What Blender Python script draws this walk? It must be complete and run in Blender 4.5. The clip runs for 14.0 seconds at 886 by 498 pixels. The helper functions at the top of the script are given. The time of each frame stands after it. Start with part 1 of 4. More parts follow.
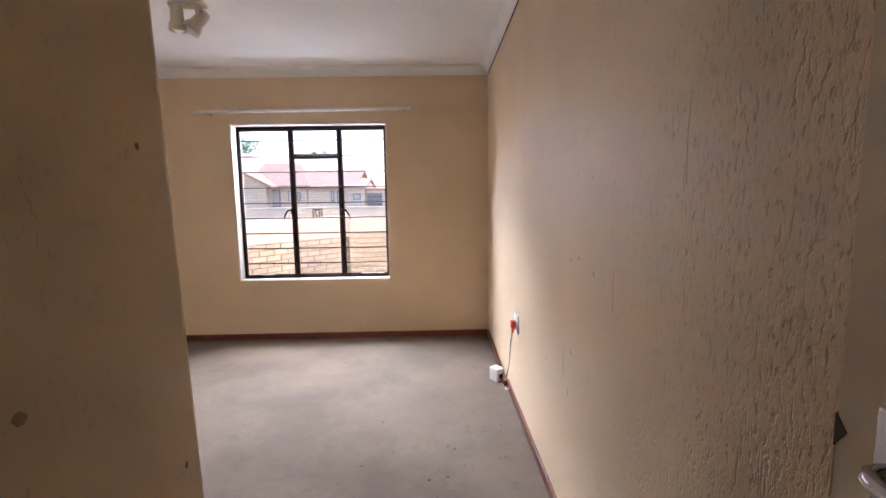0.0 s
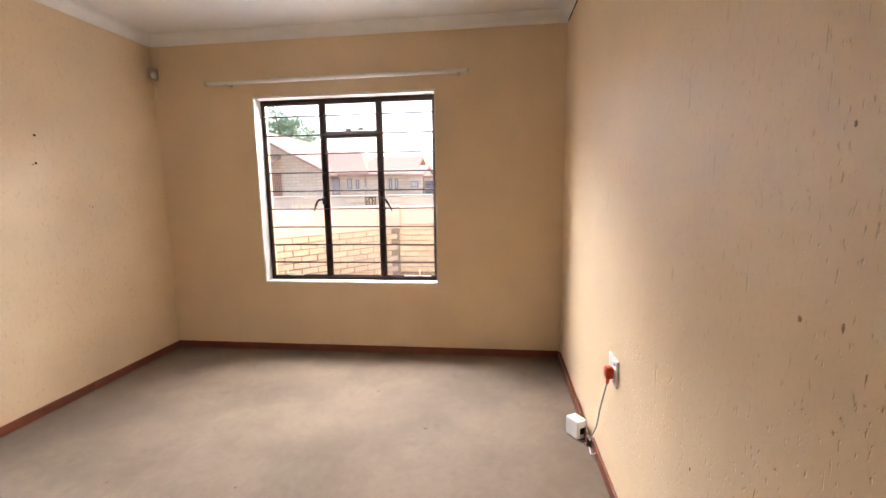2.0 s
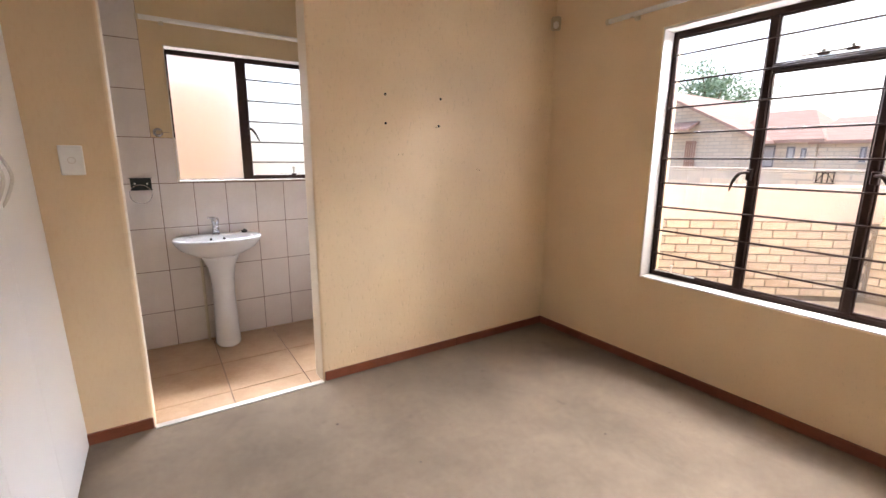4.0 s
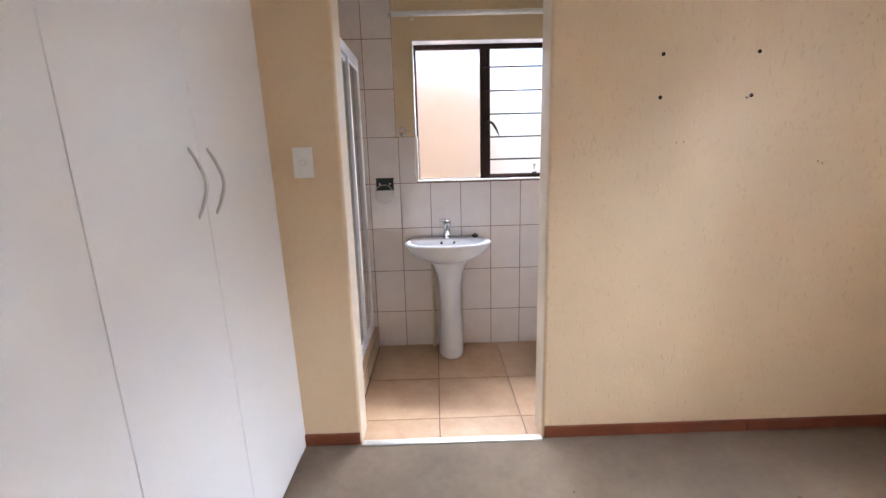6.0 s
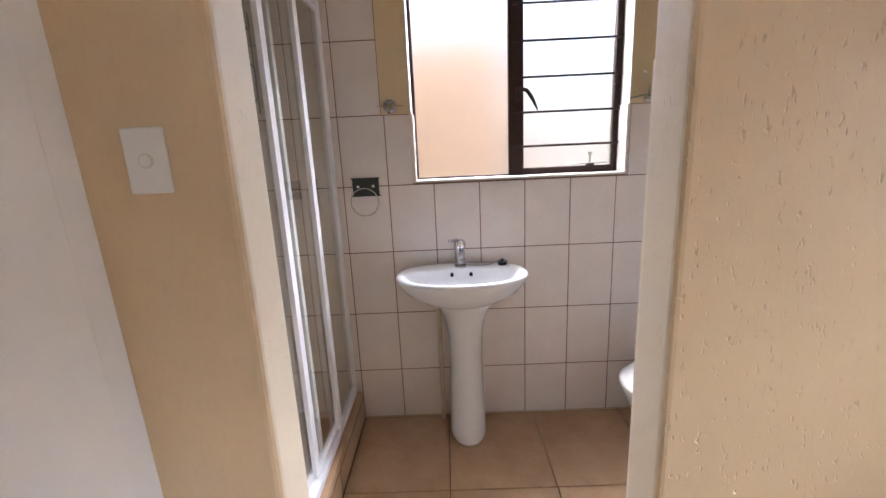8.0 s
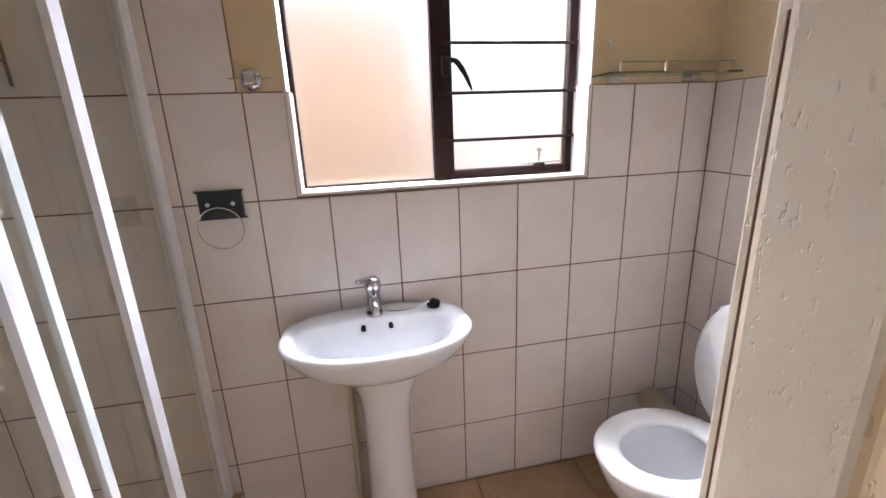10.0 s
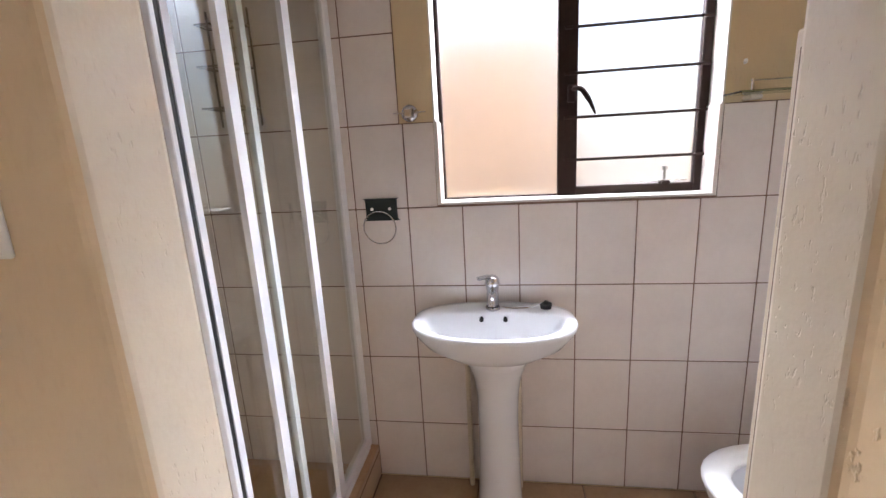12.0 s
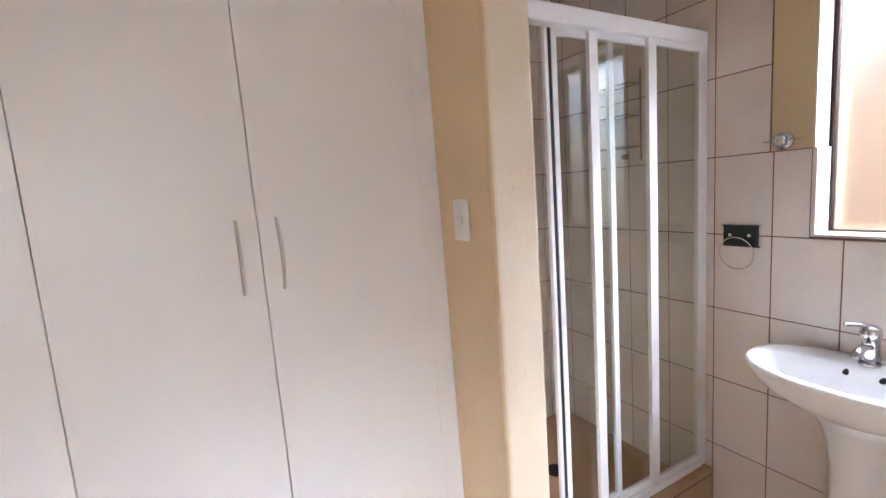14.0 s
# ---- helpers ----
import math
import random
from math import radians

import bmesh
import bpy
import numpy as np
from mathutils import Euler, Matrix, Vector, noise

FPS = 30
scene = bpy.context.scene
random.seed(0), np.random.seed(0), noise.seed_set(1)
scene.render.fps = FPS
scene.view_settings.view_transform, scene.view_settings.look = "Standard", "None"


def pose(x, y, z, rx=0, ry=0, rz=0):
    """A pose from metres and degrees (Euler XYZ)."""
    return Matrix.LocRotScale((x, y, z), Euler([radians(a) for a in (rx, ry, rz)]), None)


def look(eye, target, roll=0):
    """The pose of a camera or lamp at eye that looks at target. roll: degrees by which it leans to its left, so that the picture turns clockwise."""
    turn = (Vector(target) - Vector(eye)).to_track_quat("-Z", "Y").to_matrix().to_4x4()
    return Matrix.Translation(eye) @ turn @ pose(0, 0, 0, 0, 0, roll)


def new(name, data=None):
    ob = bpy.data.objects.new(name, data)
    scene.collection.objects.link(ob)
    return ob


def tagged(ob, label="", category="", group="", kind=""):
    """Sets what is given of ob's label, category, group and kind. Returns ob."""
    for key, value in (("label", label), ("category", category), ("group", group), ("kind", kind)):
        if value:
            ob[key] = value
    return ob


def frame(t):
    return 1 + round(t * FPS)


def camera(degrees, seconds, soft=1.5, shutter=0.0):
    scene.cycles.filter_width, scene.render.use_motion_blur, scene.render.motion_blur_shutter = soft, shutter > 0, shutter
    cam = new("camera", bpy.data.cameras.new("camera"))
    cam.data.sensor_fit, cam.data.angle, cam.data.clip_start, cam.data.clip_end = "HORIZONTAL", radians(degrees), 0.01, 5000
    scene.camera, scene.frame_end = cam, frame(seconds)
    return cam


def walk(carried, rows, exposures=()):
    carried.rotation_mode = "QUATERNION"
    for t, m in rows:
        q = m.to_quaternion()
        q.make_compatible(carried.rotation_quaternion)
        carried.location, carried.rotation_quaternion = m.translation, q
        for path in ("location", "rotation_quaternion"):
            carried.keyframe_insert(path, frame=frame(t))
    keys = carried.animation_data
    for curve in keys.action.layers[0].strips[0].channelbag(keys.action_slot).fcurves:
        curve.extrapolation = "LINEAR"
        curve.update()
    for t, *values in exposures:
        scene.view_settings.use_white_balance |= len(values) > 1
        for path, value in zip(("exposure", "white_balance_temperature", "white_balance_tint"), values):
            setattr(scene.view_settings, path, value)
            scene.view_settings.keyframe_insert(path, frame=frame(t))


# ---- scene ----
cam = camera(91.2, 14.0)
PATH = [
    (0, (0.064, 1.387, 1.369), (0.093, 3.374, 1.142), -0.9),
    (0.5, (0.092, 1.529, 1.348), (0.146, 3.515, 1.117), -0.4),
    (1, (0.043, 1.734, 1.362), (0.106, 3.718, 1.118), -0.8),
    (1.5, (0.01, 1.969, 1.367), (0.001, 3.951, 1.097), -1.3),
    (2, (0.059, 2.226, 1.365), (-0.181, 4.192, 1.087), -0.9),
    (2.5, (-0.012, 2.449, 1.364), (-0.404, 4.386, 1.057), -0.3),
    (3, (-0.107, 2.706, 1.353), (-0.85, 4.535, 1.03), -1.1),
    (3.5, (-0.151, 2.925, 1.357), (-1.472, 4.383, 0.997), 1.4),
    (4, (-0.279, 3.032, 1.345), (-1.915, 4.109, 0.94), 0.4),
    (4.2, (-0.328, 3.072, 1.345), (-2.042, 4.019, 0.939), -0.2),
    (6.3, (-1.004, 3.335, 1.338), (-2.959, 3.3, 0.919), -1.9),
    (6.5, (-1.101, 3.363, 1.347), (-3.055, 3.304, 0.924), -2.2),
    (7, (-1.32, 3.372, 1.328), (-3.268, 3.27, 0.888), -2.0),
    (7.5, (-1.608, 3.324, 1.324), (-3.556, 3.254, 0.878), -2.5),
    (8, (-1.868, 3.312, 1.333), (-3.814, 3.284, 0.871), -2.6),
    (8.5, (-2.125, 3.315, 1.338), (-4.069, 3.347, 0.867), -1.9),
    (9, (-2.336, 3.318, 1.36), (-4.276, 3.399, 0.881), -1.4),
    (9.2, (-2.421, 3.313, 1.363), (-4.359, 3.459, 0.891), -2.2),
    (10.25, (-2.47, 3.325, 1.385), (-4.34, 3.735, 0.80), -1.9),
    (11.3, (-2.424, 3.325, 1.393), (-4.33, 3.501, 0.812), -1.5),
    (11.5, (-2.374, 3.344, 1.386), (-4.293, 3.404, 0.825), -2.0),
    (12, (-2.247, 3.411, 1.375), (-4.176, 3.124, 0.93), -3.1),
    (12.5, (-2.154, 3.456, 1.379), (-4.058, 2.972, 1.004), -3.3),
    (13, (-2.032, 3.565, 1.387), (-3.796, 2.689, 1.039), -4.1),
    (13.5, (-2.023, 3.714, 1.396), (-3.453, 2.347, 1.102), -4.7),
    (14, (-2.037, 3.861, 1.416), (-2.975, 2.114, 1.158), -4.2),
]
walk(cam, [(t, look(eye, target, roll)) for t, eye, target, roll in PATH],
     exposures=[(0.0, 2.25, 5950, 15), (0.5, 2.6, 5950, 15), (1.0, 2.68, 6300, 15), (1.5, 2.5, 6900, 15), (2.0, 2.35, 7050, 15), (3.0, 2.22, 7050, 14), (4.2, 2.26, 6750, 14), (6.3, 2.25, 6050, 12), (7.0, 2.25, 5950, 12), (8.0, 2.05, 6550, 14), (9.0, 2.15, 6400, 14), (11.5, 2.2, 6400, 13), (12.5, 2.2, 6700, 13), (13.0, 2.32, 6900, 14), (13.5, 2.45, 6700, 14), (14.0, 2.45, 6350, 13)])

# ---------------------------------------------------------------- light
world = bpy.data.worlds.new("sky")
scene.world = world
world.use_nodes = True
wn = world.node_tree.nodes
sky = wn.new("ShaderNodeTexSky")
sky.sky_type = "NISHITA"
sky.sun_disc = False
sky.sun_elevation = radians(58)
sky.sun_rotation = radians(20)
sky.air_density, sky.dust_density, sky.ozone_density = 1.0, 3.0, 0.5
wn["Background"].inputs["Strength"].default_value = 0.13
world.node_tree.links.new(sky.outputs["Color"], wn["Background"].inputs["Color"])

sun_data = bpy.data.lights.new("sun", "SUN")
sun_data.energy, sun_data.angle, sun_data.color = 0.35, radians(50), (1.0, 0.98, 0.96)
sun_ob = new("sun", sun_data)
sun_ob.matrix_world = look((4, 12, 20), (0, 0, 0))


def sky_fill_lamp(name, eye, target, wide, high, watts):
    """Added area lamp outside above a window's head, boosting the sky's light indoors."""
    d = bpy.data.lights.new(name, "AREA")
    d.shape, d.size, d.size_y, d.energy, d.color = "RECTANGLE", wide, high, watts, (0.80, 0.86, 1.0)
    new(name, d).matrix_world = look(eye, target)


# two added lamps, hidden above the openings, stand in for a brighter sky
sky_fill_lamp("sky_fill_1", (-1.95, 6.40, 2.74), (-1.40, 5.0, 3.19), 2.60, 0.80, 395)
sky_fill_lamp("sky_fill_2", (-4.50, 3.72, 2.54), (-3.4, 3.62, 2.75), 1.70, 0.56, 106)


# ---------------------------------------------------------------- materials
def material(name):
    m = bpy.data.materials.new(name)
    m.use_nodes = True
    nt = m.node_tree
    return m, nt, nt.nodes["Principled BSDF"]


def link(nt, a, b):
    nt.links.new(a, b)


def coords(nt, scale=(1, 1, 1)):
    c = nt.nodes.new("ShaderNodeTexCoord")
    m = nt.nodes.new("ShaderNodeMapping")
    m.inputs["Scale"].default_value = scale
    link(nt, c.outputs["Object"], m.inputs["Vector"])
    return m.outputs["Vector"]


def noise_tex(nt, vec, scale, detail=3.0, rough=0.55):
    n = nt.nodes.new("ShaderNodeTexNoise")
    n.inputs["Scale"].default_value = scale
    n.inputs["Detail"].default_value = detail
    n.inputs["Roughness"].default_value = rough
    link(nt, vec, n.inputs["Vector"])
    return n.outputs["Fac"]


def ramp(nt, fac, stops):
    r = nt.nodes.new("ShaderNodeValToRGB")
    el = r.color_ramp.elements
    while len(el) < len(stops):
        el.new(0.5)
    for e, (p, c) in zip(el, stops):
        e.position, e.color = p, (*c, 1) if len(c) == 3 else c
    link(nt, fac, r.inputs["Fac"])
    return r.outputs["Color"]


def mix(nt, fac, a, b, mode="MIX"):
    n = nt.nodes.new("ShaderNodeMix")
    n.data_type, n.blend_type = "RGBA", mode
    for sock, v in ((n.inputs["Factor"], fac), (n.inputs[6], a), (n.inputs[7], b)):
        if isinstance(v, bpy.types.NodeSocket):
            link(nt, v, sock)
        else:
            sock.default_value = v if isinstance(v, float) else (*v, 1)
    return n.outputs[2]


def maths(nt, op, a, b):
    n = nt.nodes.new("ShaderNodeMath")
    n.operation = op
    for sock, v in zip(n.inputs, (a, b)):
        if isinstance(v, bpy.types.NodeSocket):
            link(nt, v, sock)
        else:
            sock.default_value = v
    return n.outputs[0]


def bump(nt, p, height, strength, distance, prev=None):
    b = nt.nodes.new("ShaderNodeBump")
    b.inputs["Strength"].default_value = strength
    b.inputs["Distance"].default_value = distance
    link(nt, height, b.inputs["Height"])
    if prev is not None:
        link(nt, prev, b.inputs["Normal"])
    link(nt, b.outputs["Normal"], p.inputs["Normal"])
    return b.outputs["Normal"]


def plain(name, colour, rough=0.5, metal=0.0, grain=0.06, size=30.0, relief=0.0):
    """A surface of one paint or metal with slight variation."""
    m, nt, p = material(name)
    v = coords(nt)
    n = noise_tex(nt, v, size)
    big = noise_tex(nt, v, size / 9)
    lo = tuple(c * (1 - grain) for c in colour)
    hi = tuple(min(1, c * (1 + grain)) for c in colour)
    col = ramp(nt, maths(nt, "ADD", maths(nt, "MULTIPLY", n, 0.5), maths(nt, "MULTIPLY", big, 0.5)), [(0.3, lo), (0.7, hi)])
    link(nt, col, p.inputs["Base Color"])
    p.inputs["Roughness"].default_value = rough
    p.inputs["Metallic"].default_value = metal
    if relief:
        bump(nt, p, n, 0.5, relief)
    return m


def plaster(name, base, dents=0.5, rough_zone=None, gloss=0.5, size=72, cover=0.40, smooth_below=None):
    """Painted trowelled plaster: soft waves, fine stipple, scattered upright pits, and a coarser stretch along y if given."""
    m, nt, p = material(name)
    v = coords(nt)
    wave = noise_tex(nt, v, 1.5, 2)
    mid = noise_tex(nt, v, 14, 3, 0.5)
    fine = noise_tex(nt, v, 150, 3)
    where = ramp(nt, noise_tex(nt, v, 2.3, 3, 0.6), [(cover, (0, 0, 0)), (cover + 0.16, (1, 1, 1))])
    pits = noise_tex(nt, coords(nt, (1, 1, 0.42)), size, 2, 0.5)
    zone = where
    if smooth_below is not None:
        along = nt.nodes.new("ShaderNodeSeparateXYZ")
        link(nt, v, along.inputs[0])
        zone = mix(nt, maths(nt, "GREATER_THAN", along.outputs[1], smooth_below), (0, 0, 0), where)
    grain = None
    if rough_zone:
        sep = nt.nodes.new("ShaderNodeSeparateXYZ")
        link(nt, v, sep.inputs[0])
        grow = nt.nodes.new("ShaderNodeMapRange")
        grow.inputs["From Min"].default_value, grow.inputs["From Max"].default_value = rough_zone
        link(nt, maths(nt, "ADD", sep.outputs[1], maths(nt, "MULTIPLY", maths(nt, "SUBTRACT", mid, 0.5), 1.2)), grow.inputs["Value"])
        g = grow.outputs[0]
        pits = maths(nt, "SUBTRACT", pits, maths(nt, "MULTIPLY", g, 0.085))
        zone = mix(nt, g, where, (1, 1, 1))
        grain = mix(nt, g, (1, 1, 1), ramp(nt, noise_tex(nt, coords(nt, (1, 1, 0.5)), 105, 3, 0.6), [(0.36, (0, 0, 0)), (0.52, (1, 1, 1))]))
    pit = mix(nt, zone, (1, 1, 1), ramp(nt, pits, [(0.27, (0, 0, 0)), (0.36, (1, 1, 1))]))
    if rough_zone:      # long upright drag marks of the trowel
        drag = ramp(nt, noise_tex(nt, coords(nt, (1, 1, 0.13)), 46, 2, 0.5), [(0.255, (0, 0, 0)), (0.30, (1, 1, 1))])
        pit = mix(nt, 1.0, pit, mix(nt, zone, (1, 1, 1), drag), "MULTIPLY")
    stain = ramp(nt, wave, [(0.35, tuple(c * 0.94 for c in base)), (0.65, tuple(min(1, c * 1.03) for c in base))])
    # pits darkened in the colour: their shade together with brown dirt
    dirt_and_shade = mix(nt, 0.19 * dents, stain, mix(nt, 1.0, pit, ramp(nt, pits, [(0.2, (0.75, 0.6, 0.5)), (0.5, (1, 1, 1))]), "MULTIPLY"), "MULTIPLY")
    link(nt, dirt_and_shade, p.inputs["Base Color"])
    p.inputs["Roughness"].default_value = gloss
    n1 = bump(nt, p, fine, 0.22, 0.0012)
    n2 = bump(nt, p, mid, 0.18, 0.006, n1)
    n3 = bump(nt, p, wave, 0.4, 0.012, n2)
    if grain is not None:
        n3 = bump(nt, p, grain, 0.5, 0.003, n3)
    bump(nt, p, pit, dents, 0.0045, n3)
    return m


CREAM = (0.74, 0.560, 0.350)
M_WALL = plaster("cream_plaster", CREAM, 0.5, None, 0.5, 125)
M_DENTED = plaster("dented_cream_plaster", CREAM, 0.68, None, 0.5, 88, 0.26, 3.2)
M_ROUGH = plaster("rough_cream_plaster", CREAM, 0.8, (2.7, 1.9), 0.5, 98)
M_BATH = plaster("bath_plaster", (0.68, 0.53, 0.32), 0.25)
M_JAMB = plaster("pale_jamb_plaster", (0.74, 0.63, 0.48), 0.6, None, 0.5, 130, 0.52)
M_REVEAL = plain("reveal_paint", (0.66, 0.62, 0.56), 0.5, 0, 0.04, 20, 0.001)
M_CEIL = plain("ceiling_paint", (0.80, 0.78, 0.75), 0.8, 0, 0.03, 6, 0.0005)
M_CORN = plain("cornice_paint", (0.80, 0.78, 0.74), 0.6, 0, 0.04, 9, 0.0006)


def carpet_material():
    m, nt, p = material("carpet")
    v = coords(nt)
    fibre = noise_tex(nt, v, 420, 4, 0.7)
    clump = noise_tex(nt, v, 34, 4, 0.65)
    patch = noise_tex(nt, v, 1.7, 4, 0.6)
    spots = noise_tex(nt, v, 6.5, 3, 0.6)
    a = ramp(nt, fibre, [(0.3, (0.128, 0.089, 0.055)), (0.7, (0.216, 0.153, 0.097))])
    b = mix(nt, 0.25, a, ramp(nt, clump, [(0.35, (0.124, 0.085, 0.055)), (0.65, (0.220, 0.157, 0.101))]))
    c = mix(nt, 0.62, b, ramp(nt, patch, [(0.34, (0.50, 0.50, 0.46)), (0.60, (1, 1, 1))]), "MULTIPLY")
    d = mix(nt, 0.5, c, ramp(nt, spots, [(0.26, (0.62, 0.58, 0.55)), (0.36, (1, 1, 1))]), "MULTIPLY")
    link(nt, d, p.inputs["Base Color"])
    p.inputs["Roughness"].default_value = 0.95
    p.inputs["Sheen Weight"].default_value = 0.10
    n1 = bump(nt, p, fibre, 0.6, 0.003)
    bump(nt, p, clump, 0.25, 0.004, n1)
    return m


def wood_material(name, dark, light, rough=0.4):
    m, nt, p = material(name)
    g = noise_tex(nt, coords(nt, (4, 4, 60)), 6, 4, 0.6)
    s = noise_tex(nt, coords(nt), 3, 3)
    col = mix(nt, 0.5, ramp(nt, g, [(0.3, dark), (0.7, light)]), ramp(nt, s, [(0.3, dark), (0.7, light)]))
    link(nt, col, p.inputs["Base Color"])
    p.inputs["Roughness"].default_value = rough
    bump(nt, p, g, 0.3, 0.001)
    return m


def tile_material(name, lo, hi, rough=0.18, cloud=5.0, spread=0.05):
    """Glazed tile; each piece differs a little."""
    m, nt, p = material(name)
    v = coords(nt)
    info = nt.nodes.new("ShaderNodeObjectInfo")
    n = noise_tex(nt, v, cloud, 4, 0.6)
    f = noise_tex(nt, v, 70, 3)
    col = ramp(nt, maths(nt, "ADD", maths(nt, "MULTIPLY", n, 0.7), maths(nt, "MULTIPLY", f, 0.3)), [(0.3, lo), (0.7, hi)])
    tone = ramp(nt, info.outputs["Random"], [(0.0, (1 - spread,) * 3), (1.0, (1, 1, 1))])
    link(nt, mix(nt, 1.0, col, tone, "MULTIPLY"), p.inputs["Base Color"])
    p.inputs["Roughness"].default_value = rough
    bump(nt, p, n, 0.08, 0.002)
    return m


def brick_material():
    m, nt, p = material("brick_face")
    v = coords(nt)
    info = nt.nodes.new("ShaderNodeObjectInfo")
    n = noise_tex(nt, v, 12, 4, 0.65)
    f = noise_tex(nt, v, 120, 3)
    tone = ramp(nt, info.outputs["Random"], [(0.0, (0.38, 0.285, 0.205)), (0.35, (0.44, 0.35, 0.265)), (0.7, (0.48, 0.40, 0.315)), (1.0, (0.39, 0.28, 0.22))])
    col = mix(nt, 0.45, tone, ramp(nt, n, [(0.3, (0.32, 0.235, 0.175)), (0.6, (0.49, 0.41, 0.325))]))
    link(nt, mix(nt, 0.3, col, ramp(nt, f, [(0.3, (0.6, 0.6, 0.6)), (0.6, (1, 1, 1))]), "MULTIPLY"), p.inputs["Base Color"])
    p.inputs["Roughness"].default_value = 0.85
    bump(nt, p, f, 0.5, 0.003)
    return m


def course_material(name, lo, hi, joint, across, up, rough=0.85):
    """Far masonry or roof tiles whose courses are too small to tell apart."""
    m, nt, p = material(name)
    c = nt.nodes.new("ShaderNodeTexCoord")
    sep = nt.nodes.new("ShaderNodeSeparateXYZ")
    link(nt, c.outputs["Object"], sep.inputs[0])
    com = nt.nodes.new("ShaderNodeCombineXYZ")
    link(nt, maths(nt, "ADD", sep.outputs[0], sep.outputs[1]), com.inputs[0])
    link(nt, sep.outputs[2], com.inputs[1])
    b = nt.nodes.new("ShaderNodeTexBrick")
    b.inputs["Scale"].default_value = 1.0
    b.inputs["Brick Width"].default_value = across
    b.inputs["Row Height"].default_value = up
    b.inputs["Mortar Size"].default_value = up * 0.1
    b.inputs["Color1"].default_value = (*lo, 1)
    b.inputs["Color2"].default_value = (*hi, 1)
    b.inputs["Mortar"].default_value = (*joint, 1)
    link(nt, com.outputs[0], b.inputs["Vector"])
    link(nt, b.outputs["Color"], p.inputs["Base Color"])
    p.inputs["Roughness"].default_value = rough
    return m


def glass_material(name, rough=0.0, tint=(1, 1, 1), relief=0.0):
    m, nt, p = material(name)
    p.inputs["Base Color"].default_value = (*tint, 1)
    p.inputs["Transmission Weight"].default_value = 1.0
    p.inputs["Roughness"].default_value = rough
    p.inputs["IOR"].default_value = 1.45
    if relief:
        bump(nt, p, noise_tex(nt, coords(nt), 160, 2), 0.6, relief)
    return m


M_CARPET = carpet_material()
M_SKIRT = wood_material("stained_skirting", (0.11, 0.028, 0.013), (0.24, 0.068, 0.028), 0.38)
M_TILE = tile_material("cream_wall_tile", (0.70, 0.625, 0.57), (0.77, 0.70, 0.645))
M_FTILE = tile_material("terracotta_floor_tile", (0.42, 0.255, 0.140), (0.55, 0.370, 0.225), 0.30, 7.0, 0.08)
M_GROUT = plain("brown_grout", (0.18, 0.105, 0.07), 0.9, 0, 0.2, 60)
M_CERAMIC = plain("white_ceramic", (0.74, 0.74, 0.745), 0.07, 0, 0.01, 4)
M_STEEL = plain("brown_steel_paint", (0.036, 0.020, 0.016), 0.7, 0, 0.25, 40, 0.0004)
M_STEEL.node_tree.nodes["Principled BSDF"].inputs["Specular IOR Level"].default_value = 0.12
M_ALU = plain("white_aluminium", (0.80, 0.80, 0.82), 0.3, 0, 0.02, 20)
M_CHROME = plain("chrome", (0.58, 0.58, 0.60), 0.10, 1.0, 0.03, 30)
M_SATIN = plain("satin_nickel", (0.64, 0.62, 0.58), 0.32, 1.0, 0.06, 50)
M_TARNISH = plain("tarnished_wire", (0.20, 0.16, 0.12), 0.5, 0.6, 0.2, 60)
M_RUBBER = plain("black_rubber", (0.012, 0.012, 0.012), 0.6, 0, 0.2)
M_MELAMINE = plain("white_melamine", (0.86, 0.845, 0.82), 0.33, 0, 0.015, 3, 0.0002)
M_PLASTIC = plain("white_plastic", (0.80, 0.79, 0.76), 0.35, 0, 0.03)
M_IVORY = plain("ivory_plastic", (0.58, 0.50, 0.37), 0.45, 0, 0.08, 25)
# ivory darkened: the housing's brownish shading is put into its colour
M_SENSOR = plain("dark_ivory_plastic", (0.40, 0.33, 0.22), 0.45, 0, 0.15, 25)
M_RED = plain("red_plastic", (0.60, 0.045, 0.015), 0.35, 0, 0.1)
M_DARKGREEN = plain("dark_green_plastic", (0.006, 0.014, 0.011), 0.5, 0, 0.2)
M_DOOR = plain("cream_door_paint", (0.60, 0.47, 0.30), 0.4, 0, 0.05, 12, 0.0006)
# near-black: paints the shade inside the crack and holes; also joints, screws, drain
M_DARK = plain("dark_gap", (0.010, 0.008, 0.007), 0.9, 0, 0.2)
M_GLASS = glass_material("clear_glass")
M_SHOWERGLASS = glass_material("shower_glass", 0.0, (0.95, 0.97, 0.91))
M_FROST = glass_material("frosted_glass", 0.34, (0.97, 0.97, 0.97))
M_SHELFGLASS = glass_material("green_edge_glass", 0.0, (0.72, 0.92, 0.84))
M_BRICK = brick_material()
M_MORTAR = plain("mortar", (0.17, 0.135, 0.105), 0.95, 0, 0.15, 80)
M_ORANGE = plain("orange_render", (0.24, 0.165, 0.113), 0.85, 0, 0.1, 8, 0.002)
M_RENDER = plain("peach_render", (0.50, 0.39, 0.34), 0.85, 0, 0.08, 8, 0.002)
M_PALE = plain("pale_render", (0.56, 0.49, 0.42), 0.85, 0, 0.08, 8, 0.002)
M_GROUND = plain("dry_ground", (0.36, 0.29, 0.21), 0.95, 0, 0.25, 5)
# distance haze is mixed into the brick and roof colours: paler, less saturated
M_HOUSE = course_material("house_brick", (0.62, 0.50, 0.39), (0.72, 0.60, 0.48), (0.50, 0.41, 0.33), 0.50, 0.17)
